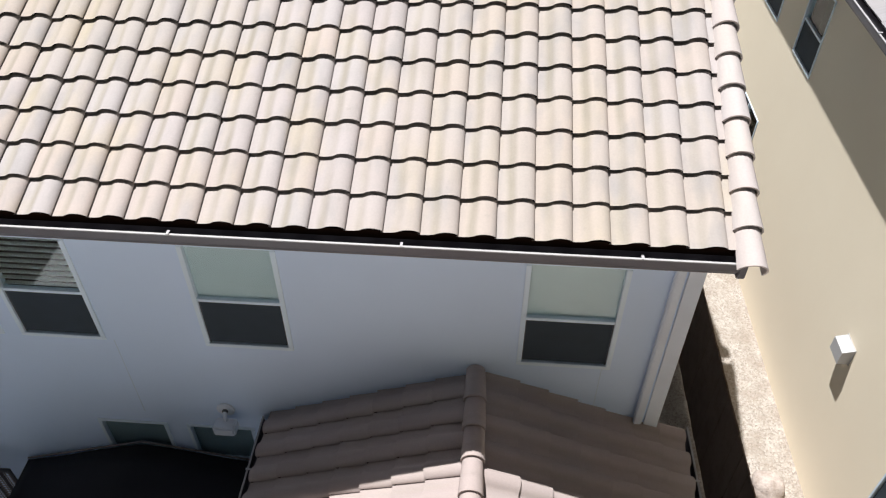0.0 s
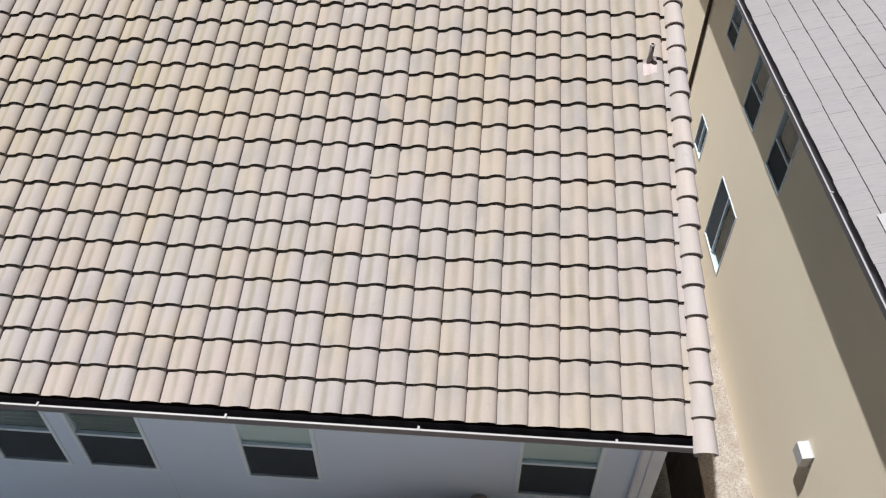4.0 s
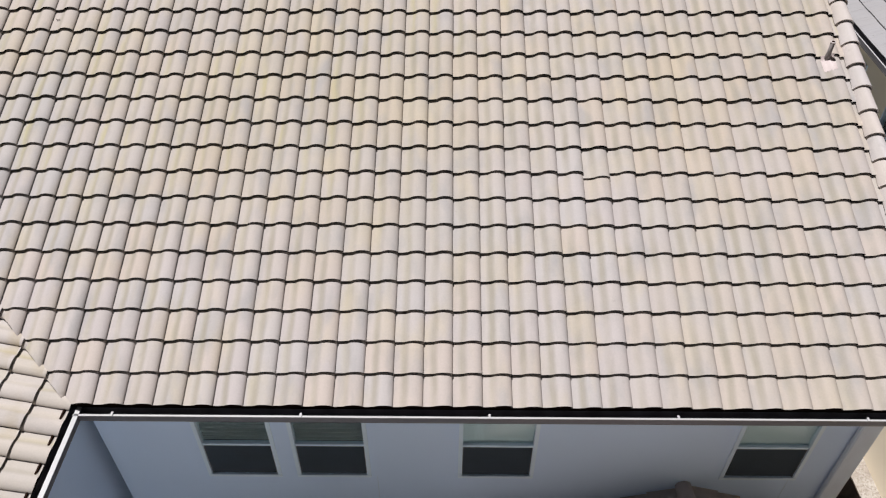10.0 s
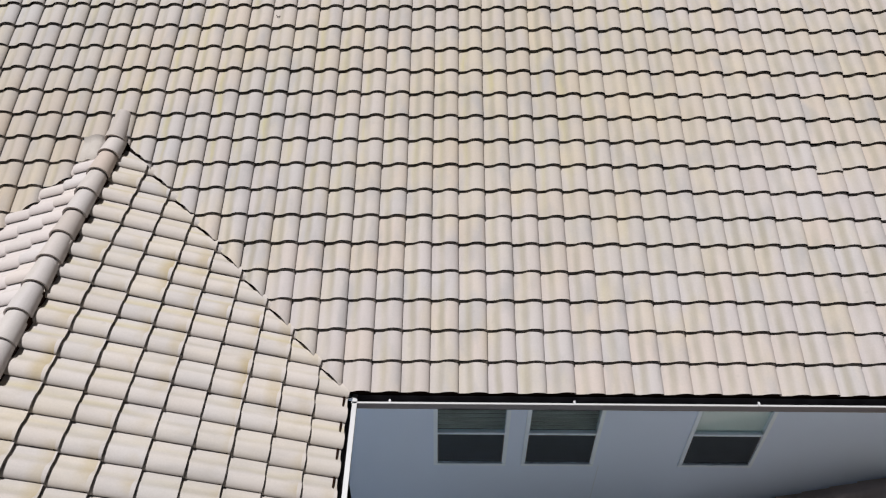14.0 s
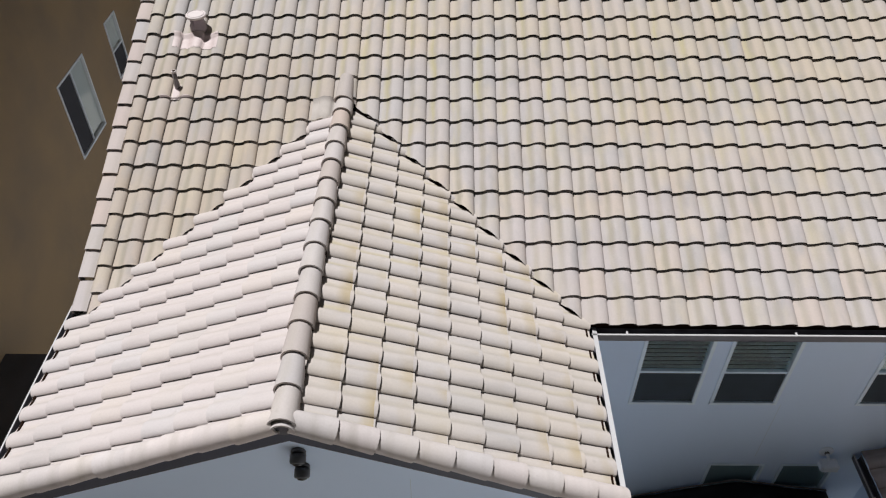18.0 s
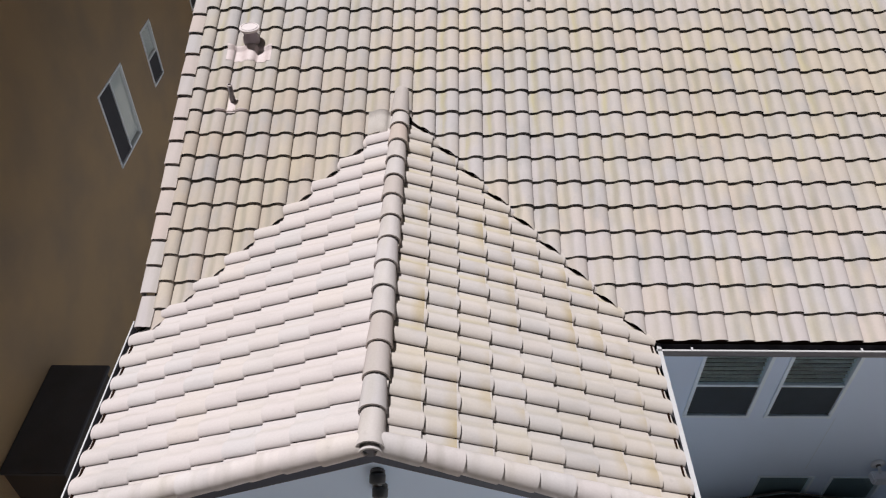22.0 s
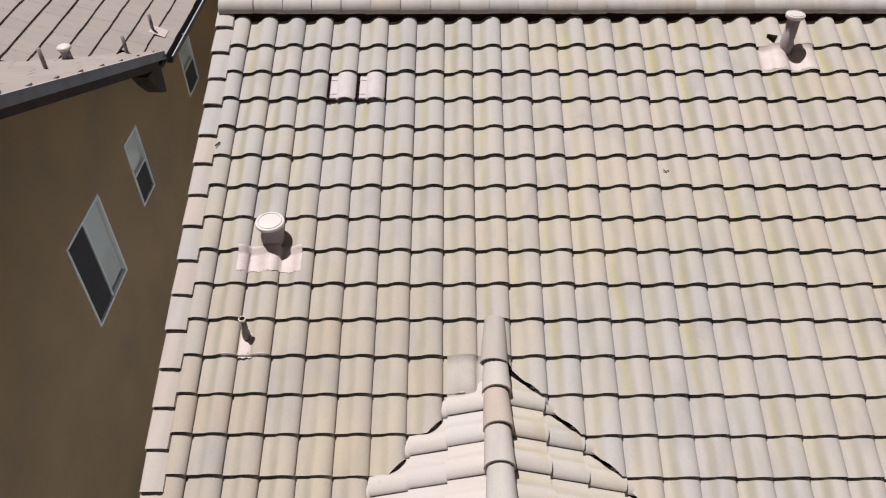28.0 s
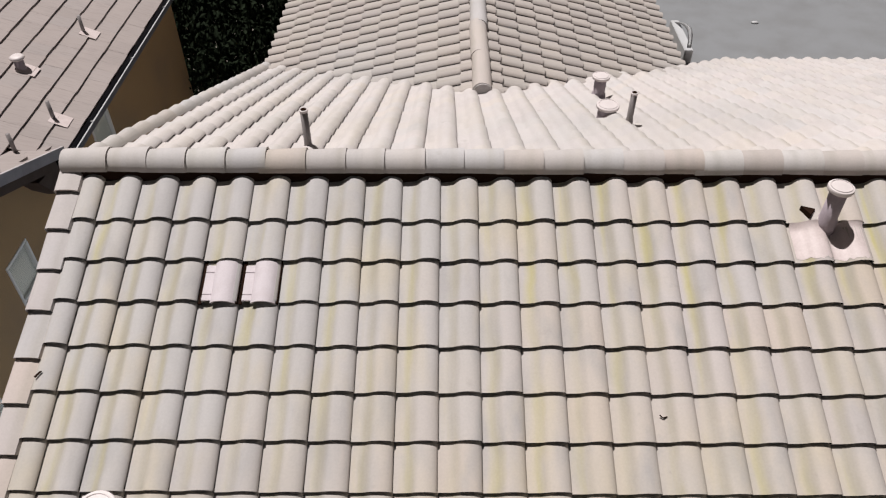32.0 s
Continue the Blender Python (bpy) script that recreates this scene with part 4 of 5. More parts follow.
# caps: gable ridge, gable rakes, main ridge, main rakes
zr = EZ + GHALF * TN - 0.02
cap_run("ridge_cap", (GX, GY - 0.07, zr - 0.004), (GX, GHALF - 0.14, zr - 0.004), 0.36, roof_gr, M_RIDGE, r0=0.128, r1=0.105, seed=3)
cap_run("ridge_cap", (GX, GHALF - 0.18, zr + 0.015), (GX + 0.015, GHALF + 0.23, zr + 0.143), 0.41, roof_gr, M_RIDGE, r0=0.125, r1=0.095, lap=0.0, seed=4, label="pale cap at the head of the gable ridge")
# black filler, wider on the right to stand for the caps' shadow there
wpart("ridge_closure", box(GX - 0.09, GX + 0.105, GY + 0.05, GHALF, zr - 0.14, zr + 0.01), M_BLACK, house, "black ridge closure")
cap_run("ridge_cap", (GX, GY - 0.105, zr - 0.03), (GX, GY + 0.12, zr - 0.03), 0.22, roof_gr, M_RIDGE, r0=0.104, r1=0.104, lap=0.0, seed=8, label="short inner cap at the front of the gable ridge")
wpart("ridge_end", tube((GX, GY - 0.06, zr - 0.03), (GX, GY + 0.1, zr - 0.03), 0.088), M_GUTTER, house, "dark end of the ridge cap")
for s, rf in ((1, roof_gr), (-1, roof_gl)):
    lowp = Vector((GX + s * (GHALF + 0.06), GY, EZ - 0.02))
    topp = Vector((GX + s * 0.09, GY, zr - 0.035 + 0.02))
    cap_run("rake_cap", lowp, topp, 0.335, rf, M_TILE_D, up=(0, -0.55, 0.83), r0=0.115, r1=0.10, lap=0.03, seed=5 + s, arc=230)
    wpart("rake_end", tube(lowp + Vector((s * -0.005, 0, -0.01)), lowp + Vector((-s * 0.05, 0, 0.01)), 0.108), M_TILE_D, rf, "pale round end of the rake cap")
zm = EZ + Y_RIDGE * TN
cap_run("ridge_cap", (X_R + 0.12, Y_RIDGE, zm + 0.045), (X_L - 0.10, Y_RIDGE, zm + 0.045), 0.32, roof, M_RIDGE, r0=0.130, r1=0.118, seed=9, arc=185, lift=0.009)
wpart("ridge_closure", box(X_L, X_R, Y_RIDGE - 0.115, Y_RIDGE + 0.115, zm - 0.10, zm + 0.045), M_BLACK, house, "black ridge closure")
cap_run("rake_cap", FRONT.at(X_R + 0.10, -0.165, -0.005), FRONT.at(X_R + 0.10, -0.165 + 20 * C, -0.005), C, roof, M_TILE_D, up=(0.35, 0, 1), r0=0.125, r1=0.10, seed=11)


def rake_tile_bm(length, thick=0.017):
    """An L-shaped rake tile along +y: a slightly domed top and a leg that hangs down over the barge board at -x."""
    bm = bmesh.new()
    top = [(0.048, 0.012), (0.042, 0.042), (-0.01, 0.056), (-0.09, 0.056), (-0.135, 0.047), (-0.152, 0.026), (-0.156, -0.03), (-0.156, -0.13)]
    rows = []
    for y, lift in ((0.0, 0.036), (length, -0.006)):
        out = [bm.verts.new((x, y, z + lift)) for x, z in top]
        inn = [bm.verts.new((x + (thick if x < -0.1 else 0), y, z + lift - (thick if x > -0.13 else 0))) for x, z in top]
        rows.append((out, inn))
    (ao, ai), (bo, bi) = rows
    for k in range(len(top) - 1):
        bm.faces.new([ao[k + 1], ao[k], bo[k], bo[k + 1]])
        bm.faces.new([ai[k], ai[k + 1], bi[k + 1], bi[k]])
        bm.faces.new([ao[k], ao[k + 1], ai[k + 1], ai[k]])
        bm.faces.new([bo[k + 1], bo[k], bi[k], bi[k + 1]])
    for k in (0, -1):
        f = [ao[k], bo[k], bi[k], ai[k]]
        bm.faces.new(f if k else f[::-1])
    bmesh.ops.recalc_face_normals(bm, faces=bm.faces)
    return bm


def rake_run(slope, x, b0, count, parent, seed):
    me = mesh_of(rake_tile_bm(C + 0.05), "rake_tile", M_RAKE, True)
    sharp_edges(me, 50)
    rng = random.Random(seed)
    for k in range(count):
        m = slope.seat(x + rng.uniform(-0.008, 0.008), b0 + k * C * 1.01 + rng.uniform(-0.012, 0.012) - (0.08 if k == 0 else 0), 0.0)
        hang(new("rake_tile", me), parent, m @ pose(0, 0, 0, rng.uniform(-0.4, 0.4), rng.uniform(-2, 2), rng.uniform(-1.4, 1.4)))


rake_run(FRONT, X_L - 0.03, 0.19, 20, roof, 12)
wpart("ridge_end", tube((X_L - 0.105, Y_RIDGE, zm + 0.03), (X_L - 0.06, Y_RIDGE, zm + 0.03), 0.105), M_CAPW, roof, "pale mortar in the end of the ridge")
wpart("rake_bracket", box(X_R + 0.03, X_R + 0.10, -0.10, 0.02, EZ - 0.20, EZ - 0.03, 0.01), M_GUTTER, house, "grey rake end bracket")

# ---- behind the ridge ----
BX, BHALF, BZ = -7.10, 3.55, 1.16
BTN = BZ / BHALF
Y_B0 = 2 * Y_RIDGE
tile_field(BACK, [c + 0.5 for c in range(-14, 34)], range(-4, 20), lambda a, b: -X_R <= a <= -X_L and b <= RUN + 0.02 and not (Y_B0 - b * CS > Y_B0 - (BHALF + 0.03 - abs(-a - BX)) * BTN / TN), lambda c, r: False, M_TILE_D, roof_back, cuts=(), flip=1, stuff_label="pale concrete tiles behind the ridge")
cap_run("rake_cap", BACK.at(-X_L + 0.085, -1.4, -0.005), BACK.at(-X_L + 0.085, RUN - 0.12, -0.005), C, roof_back, M_RIDGE, up=(-0.35, 0, 1), seed=14)
ang = math.atan(BTN)
BR = Slope((BX + BHALF, Y_B0 - 3.6, EZ), (0, 1, 0), (-math.cos(ang), 0, math.sin(ang)))
BL = Slope((BX - BHALF, Y_B0 + 7.4, EZ), (0, -1, 0), (math.cos(ang), 0, math.sin(ang)))
BRUN = BHALF / math.cos(ang)
roof_bg = wpart("back_gable_roof", deck(BR, 3.4, 11, 0.03, BRUN), M_DECK, house, "gable roof of pale tiles behind the ridge")
roof_bh = wpart("back_gable_roof", deck(BL, 0, 7.6, 0.03, BRUN), M_DECK, house, "gable roof of pale tiles behind the ridge")


def back_z(y):
    return EZ + (Y_B0 - y) * TN


tile_field(BR, range(0, 36), range(0, 11), lambda a, b: b <= BRUN + 0.03 and EZ + b * math.sin(ang) > back_z(Y_B0 - 3.6 + a) - 0.03, lambda c, r: False, M_TILE_B, roof_bg, stuff_label="pale concrete tiles of the back gable", flip=1)
tile_field(BL, range(0, 36), range(0, 11), lambda a, b: b <= BRUN + 0.03 and EZ + b * math.sin(ang) > back_z(Y_B0 + 7.4 - a) - 0.03, lambda c, r: False, M_TILE_B, roof_bh, stuff_label="pale concrete tiles of the back gable")
cap_run("ridge_cap", (BX, Y_B0 - BZ / TN + 0.05, EZ + BZ + 0.03), (BX, Y_B0 + 7.4, EZ + BZ + 0.03), 0.9, roof_bg, M_RIDGE, r0=0.135, r1=0.130, seed=15, lift=0.002)
wpart("ridge_end", tube((BX, Y_B0 - BZ / TN + 0.035, EZ + BZ + 0.03), (BX, Y_B0 - BZ / TN + 0.08, EZ + BZ + 0.03), 0.125), M_RIDGE, roof_bg, "pale mortared end of the ridge")

# ---- pipes and vents on the roof ----
def roof_z(y):
    return EZ + (y if y < Y_RIDGE else 2 * Y_RIDGE - y) * TN


def tile_height(a, b):
    """Height of the tiled surface over the roof plane."""
    k = b / C - math.floor(b / C)
    return float(np.interp(a % W, [p[0] for p in PROFILE], [p[1] for p in PROFILE])) + THICK * (1 - k)


def flashing_bm(a0, b0, w, l):
    """A lead sheet dressed over the waves of the tiles round (a0, b0), with a ragged lower edge."""
    bm = bmesh.new()
    rng = random.Random(int(w * 100))
    nx, ny = max(8, int(w / 0.02)), 8
    grid = []
    for j in range(ny + 1):
        row = []
        for i in range(nx + 1):
            a = a0 - w / 2 + w * i / nx
            b = b0 + l * j / ny + (rng.uniform(-0.015, 0.012) if j == 0 else 0)
            row.append(bm.verts.new(FRONT.at(a, b, max(tile_height(a, b), 0.6 * tile_height(a, b + 0.03)) + 0.006)))
        grid.append(row)
    for j in range(ny):
        for i in range(nx):
            bm.faces.new([grid[j][i], grid[j][i + 1], grid[j + 1][i + 1], grid[j + 1][i]])
    return bm


def roof_vent(x, y, r, h, cap, fw, fl, name="roof_vent", label="", flash=M_FLASH, body=M_METAL, low=0.8):
    z = roof_z(y)
    v = thing(name, x, y, z, label, "vent")
    if fw:
        f = wpart("flashing", flashing_bm(x, y / CS - fl * low, fw, fl), flash, v, "dressed lead flashing", True)
    part("pipe", lathe([(r * 1.25, -0.05), (r * 1.2, 0.09), (r, 0.12), (r, h)], 20), body, v, "painted vent pipe", True)
    if cap:
        c = lathe([(r * 1.05, h - 0.022), (r * 1.46, h - 0.016), (r * 1.5, h - 0.006), (r * 1.5, h + 0.010), (r * 1.44, h + 0.017), (r * 1.26, h + 0.019), (r * 1.22, h + 0.026), (r * 1.16, h + 0.027), (r * 1.12, h + 0.020), (r * 0.5, h + 0.026)], 28)
        sharp_edges(part("cap", c, M_CAPW, v, "pale round vent cap", True).data, 32)
    else:
        part("pipe_rim", lathe([(r * 1.02, h - 0.022), (r * 1.12, h - 0.020), (r * 1.12, h), (r * 0.9, h + 0.001)], 18), M_CAPW, v, "pale pipe rim", True)
        # a black plug stands for the shade inside the pipe
        part("pipe_mouth", tube((0, 0, h - 0.02), (0, 0, h + 0.002), r * 0.8), M_BLACK, v, "black plug for the shade in the open pipe end")
    return v


M_VENT = plain("dull vent metal", (0.25, 0.225, 0.235), 0.55, vary=0.12)
roof_vent(3.80, 4.10, 0.028, 0.27, False, 0.15, 0.24, "plumbing_pipe", "thin grey plumbing pipe with a lead flashing", body=M_PIPE)
pp = roof_vent(-10.0, 3.02, 0.030, 0.27, False, 0.11, 0.20, "plumbing_pipe", "thin grey plumbing pipe with a lead flashing", body=M_VENT)
wpart("flashing_edge", flashing_bm(-9.99, 2.855 / CS, 0.42, 0.022), M_FLASH, pp, "thin pale lower edge of the flashing", True)
roof_vent(-9.86, 3.93, 0.092, 0.225, True, 0.60, 0.26, "roof_vent", "round grey metal roof vent with pale cap and pink flashing", low=1.32)
rv0 = roof_vent(-4.575, 6.03, 0.066, 0.40, True, 0.56, 0.32, "roof_vent", "tall pink-painted roof vent with pale cap", low=0.92)
wpart("tile_gap", prism([(-4.76, 6.14), (-4.66, 6.10), (-4.72, 6.03)], "z", roof_z(6.09) + 0.02, roof_z(6.09) + 0.115), M_BLACK, rv0, "dark broken corner of a tile")
roof_vent(-8.80, 7.02, 0.033, 0.46, False, 0, 0, "plumbing_pipe", "dark plumbing pipe behind the ridge", body=M_PIPE)
roof_vent(-5.64, 9.95, 0.075, 0.34, True, 0, 0, "roof_vent", "pink-painted roof vent behind the ridge")
roof_vent(-5.80, 8.7, 0.085, 0.17, True, 0, 0, "roof_vent", "low pale roof vent behind the ridge")
roof_vent(-5.66, 8.25, 0.033, 0.42, False, 0, 0, "plumbing_pipe", "dark plumbing pipe behind the ridge", body=M_PIPE)
wpart("mortar_patch", flashing_bm(GX - 0.23, 2.735, 0.37, 0.372), M_MORTAR, roof, "pale mortar patch at the head of the gable ridge", True)

# a dry twig lying on the tiles, and a broken corner beside the rake
tw = thing("twig", -6.03, 4.61, roof_z(4.61) + 0.036, "small dark dry twig lying on the roof tiles", "twig")
for a, b in (((-0.028, 0.012, 0.012), (-0.006, -0.004, 0.0)), ((-0.006, -0.004, 0.0), (0.026, 0.006, 0.004))):
    part("stem", tube(a, b, 0.005, 0.004, 8), M_BLACK, tw, "thin dark stem", True)
crack = prism([(0.0, 0.0), (0.012, -0.008), (0.050, 0.040), (0.036, 0.042)], "z", 0.0, 0.008)
cr = new("broken_corner", mesh_of(crack, "broken_corner", M_BLACK))
hang(cr, roof, FRONT.seat(-10.53, 4.86 / CS, 0.088))
cr["label"] = "dark gap of a broken tile corner"
litter = lathe([(0.10, 0.0), (0.2, 0.02), (0.16, 0.07), (0.05, 0.09)], 14)
lt = part("litter", litter, M_LIP, None, "", True)
lt.location, lt.scale = (3.74, 27.8, 0.012), (0.7, 0.45, 0.8)
tagged(lt, "small white piece of litter on the asphalt street", "litter")
dk = thing("roof_flashing", -3.34, 14.2, EZ - 0.05, "curved white metal flashing at the eave of the back gable", "flashing")
bm = bmesh.new()
arc = [[bm.verts.new((0.09 * math.sin(math.pi * k / 10) * sc + off, 0.62 - 1.05 * k / 10, 0.06 + 0.12 * math.sin(math.pi * k / 10) * sc)) for k in range(11)] for sc, off in ((1.0, 0.0), (1.25, 0.03), (1.15, 0.07))]
for lo, hi in zip(arc, arc[1:]):
    for k in range(10):
        bm.faces.new([lo[k], lo[k + 1], hi[k + 1], hi[k]])
bmesh.ops.solidify(bm, geom=bm.faces[:], thickness=0.02)
part("sheet", bm, M_LIP, dk, "white curved sheet", True)
part("foot", box(-0.05, 0.10, -0.5, 0.68, -0.2, 0.07, 0.01), M_LIP, dk, "white eave edge")

# ---- low roof of the single-storey part ----
LX, LHALF, LZ = 2.04, 2.34, EZ - 3.28
low = thing("house_extension", LX, -2, 0, "single-storey part of the house with a low tiled gable roof", "house")
LY0 = -5.2
LR = Slope((LX + LHALF, LY0, LZ), (0, 1, 0), (-CS, 0, SN))
LL = Slope((LX - LHALF, WALL_Y, LZ), (0, -1, 0), (CS, 0, SN))
LRUN = LHALF / CS
ncols = int((WALL_Y - LY0) / W) + 1
roof_lr = wpart("low_roof", deck(LR, 0.03, WALL_Y - LY0 - 0.02, 0.03, LRUN - 0.02), M_DECK, low, "low roof slope of brownish tiles, partly in shade")
roof_ll = wpart("low_roof", deck(LL, 0.02, WALL_Y - LY0 - 0.03, 0.03, LRUN - 0.02), M_DECK, low, "low roof slope of brownish tiles, partly in shade")
tile_field(LR, range(0, ncols), range(0, 7), lambda a, b: a < WALL_Y - LY0 + 0.12 and b < LRUN - 0.05, lambda c, r: c >= ncols - 9, M_LOW, roof_lr, stuff_label="tiles of the low roof", cuts=())
tile_field(LL, range(0, ncols), range(0, 7), lambda a, b: a > -0.12 and b < LRUN - 0.05, lambda c, r: c < 9, M_LOW, roof_ll, stuff_label="tiles of the low roof", cuts=())
cap_run("ridge_cap", (LX, LY0, LZ + LHALF * TN + 0.04), (LX, WALL_Y - 0.06, LZ + LHALF * TN + 0.04), 0.36, roof_lr, M_LOW, r0=0.12, r1=0.10, seed=21)
wpart("wall", box(LX - LHALF + 0.35, LX - LHALF + 0.5, LY0 + 0.3, WALL_Y, 0, LZ - 0.05), M_STUCCO, low, "white stucco side wall")
wpart("wall", box(LX + LHALF - 0.5, LX + LHALF - 0.35, LY0 + 0.3, WALL_Y, 0, LZ - 0.05), M_STUCCO, low, "white stucco side wall")
wpart("wall", prism([(LX - LHALF + 0.35, 0), (LX + LHALF - 0.35, 0), (LX + LHALF - 0.35, LZ - 0.02), (LX, LZ + LHALF * TN - 0.2), (LX - LHALF + 0.35, LZ - 0.02)], "y", LY0 + 0.15, LY0 + 0.3), M_STUCCO, low, "white stucco end wall")
gutter_run((LX + LHALF - 0.02, WALL_Y + 0.2, LZ - 0.04), (LX + LHALF - 0.02, LY0, LZ - 0.04), (1, 0, 0), low, 1.5, 0.7)
gutter_run((LX - LHALF + 0.02, WALL_Y - 0.02, LZ - 0.04), (LX - LHALF + 0.02, LY0, LZ - 0.04), (-1, 0, 0), low, 1.5, 0.7)

# ---- fixtures on the walls ----
def security_camera(x, z):
    c = thing("security_camera", x, GWALL_Y, z, "dark grey dome security camera mounted on the gable wall", "camera", "cameras on the gable")
    part("mount", lathe([(0.07, 0.0), (0.07, 0.02), (0.06, 0.03)], 20), M_CAM, c, "grey mounting plate").matrix_basis = pose(0, -0.003, 0, 90, 0, 0)
    aim = pose(0, -0.02, 0, 122, 0, 0)
    part("housing", lathe([(0.055, 0.0), (0.075, 0.015), (0.074, 0.03), (0.074, 0.080), (0.068, 0.095), (0.055, 0.10)], 22), M_CAM, c, "dark grey rounded housing", True).matrix_basis = aim
    part("lens", lathe([(0.051, 0.096), (0.047, 0.106), (0.032, 0.115), (0.012, 0.12)], 18), M_LENS, c, "black lens dome", True).matrix_basis = aim


security_camera(-7.78, EZ + 0.45)
security_camera(-7.77, EZ + 0.21)
lamp = thing("security_light", -0.83, WALL_Y, EZ - 3.36, "white flood light with a round base on the stucco wall", "lamp")
part("base", lathe([(0.105, 0.0), (0.105, 0.02), (0.085, 0.032)], 20), M_TRIMW, lamp, "round white base").matrix_basis = pose(0, -0.003, 0.12, 90, 0, 0)
part("collar", lathe([(0.035, 0.0), (0.035, 0.015), (0.028, 0.022)], 16), M_CAM, lamp, "grey collar").matrix_basis = pose(0, -0.035, 0.12, 90, 0, 0)
part("arm", tube((0, -0.05, 0.12), (0.02, -0.14, 0.06), 0.022), M_TRIMW, lamp)
part("housing", box(-0.11, 0.15, -0.25, -0.08, -0.075, 0.06, 0.02), M_TRIMW, lamp, "white boxy housing")

# ---- black canopy in the corner of the yard ----
can = thing("canopy", -2.3, -1.6, 0, "black fabric canopy on a steel frame against the house wall", "canopy")


def canopy_fabric():
    """A sagging pitched cloth with its ridge away from the wall, and a hanging valance."""
    bm = bmesh.new()
    nx, ny = 24, 14
    g = []
    for j in range(ny + 1):
        y = 0.42 - 3.7 * j / ny
        row = []
        for i in range(nx + 1):
            x = -3.65 + 3.15 * i / nx
            peak = EZ - 3.99
            z = peak - abs(x + 2.0) * (0.34 if x < -2.0 else 0.19) - 0.03 * math.sin(math.pi * j / ny) - 0.02 * math.sin(math.pi * i / nx * 3) ** 2
            row.append(bm.verts.new((x, y, z)))
        g.append(row)
    for j in range(ny):
        for i in range(nx):
            bm.faces.new([g[j][i], g[j + 1][i], g[j + 1][i + 1], g[j][i + 1]])
    rim = [e for e in bm.edges if e.is_boundary]
    ext = bmesh.ops.extrude_edge_only(bm, edges=rim)
    bmesh.ops.translate(bm, verts=[v for v in ext["geom"] if isinstance(v, bmesh.types.BMVert)], vec=(0, 0, -0.22))
    bmesh.ops.solidify(bm, geom=bm.faces[:], thickness=0.008)
    return bm


wpart("fabric", canopy_fabric(), M_CANOPY, can, "black sagging fabric top", True)
for x in (-3.6, -0.55):
    for y in (0.22, -3.2):
        wpart("leg", box(x - 0.03, x + 0.03, y - 0.03, y + 0.03, 0.02, EZ - 4.6, 0.005), M_FRAME, can, "black steel leg")
for a, b in (((-3.65, 0.43, EZ - 4.53), (-2.0, 0.43, EZ - 3.97)), ((-2.0, 0.43, EZ - 3.97), (-0.5, 0.43, EZ - 4.26))):
    wpart("frame_rail", tube(a, b, 0.013, n=8), M_GRAYW, can, "thin grey frame rail", True)
# mesh screen beside the canopy
scr = thing("mesh_screen", -4.45, 0.2, 0, "grey wire mesh screen in a black steel frame beside the canopy", "screen")
for a, b in (((-5.1, EZ - 4.50), (-3.75, EZ - 4.45)), ((-5.1, EZ - 5.5), (-3.75, EZ - 5.44))):
    wpart("rail", box(a[0], b[0], 0.18, 0.22, a[1], b[1], 0.004), M_FRAME, scr, "black rail")
for x in (-5.1, -4.06, -3.92, -3.78):
    wpart("upright", box(x, x + 0.035, 0.185, 0.215, 0.02, EZ - 4.48, 0.004), M_FRAME, scr, "black upright")
bm = bmesh.new()
for k in range(26):
    x = -5.06 + k * 0.05
    box(x, x + 0.014, 0.198, 0.202, EZ - 5.47, EZ - 4.48, bm=bm)
for k in range(20):
    z = EZ - 5.45 + k * 0.05
    box(-5.08, -3.78, 0.194, 0.198, z, z + 0.014, bm=bm)
wpart("wire_mesh", bm, M_GRAYW, scr, "grey wire mesh")

# ---- house to the right ----
RX, RGX, REZ = 7.01, 6.62, EZ + 0.01
rn = thing("neighbour_house", 12, 6, 0, "two-storey tan stucco house with a grey flat-tile roof", "house")
rh = [(6.44, 7.38, EZ - 2.01, EZ - 0.74), (8.42, 9.30, EZ - 2.01, EZ - 0.74), (10.75, 11.5, EZ - 1.55, EZ - 0.74), (7.82, 9.24, EZ - 5.32, EZ - 3.68), (10.97, 11.7, EZ - 4.55, EZ - 3.68), (-0.6, 0.72, EZ - 5.3, EZ - 3.9)]
wpart("wall", wall_x(-9, 19, 0, REZ - 0.10, RX, 0.2, rh), M_TAN, rn, "sunlit tan stucco wall")
wpart("wall", box(RX + 0.2, 16.4, -9, -8.8, 0, REZ - 0.10), M_TAN, rn)
wpart("wall", box(RX + 0.2, 16.4, 18.8, 19, 0, REZ - 0.10), M_TAN, rn)
wpart("wall", box(16.4, 16.6, -9, 19, 0, REZ - 0.10), M_TAN, rn)
for y0, y1, z0, z1 in rh:
    window(rn, y0, y1, z0, z1, RX, "x-", "", fw=0.032, slider="near" if z0 < EZ - 3 else False, proud=0.018)
RS = Slope((RGX, 20, REZ - 0.05), (0, -1, 0), (CS, 0, SN))
rrun = 5.2 / CS
roof_rn = wpart("roof", deck(RS, 0, 30, 0.02, rrun), M_DECK, rn, "grey flat-tile roof slope")
wpart("roof_back", deck(Slope((RGX + 10.4, -10, REZ - 0.05), (0, 1, 0), (-CS, 0, SN)), 0, 30, 0.02, rrun, -0.06, 0.03), M_SHAKE_R, rn, "grey flat-tile roof slope")


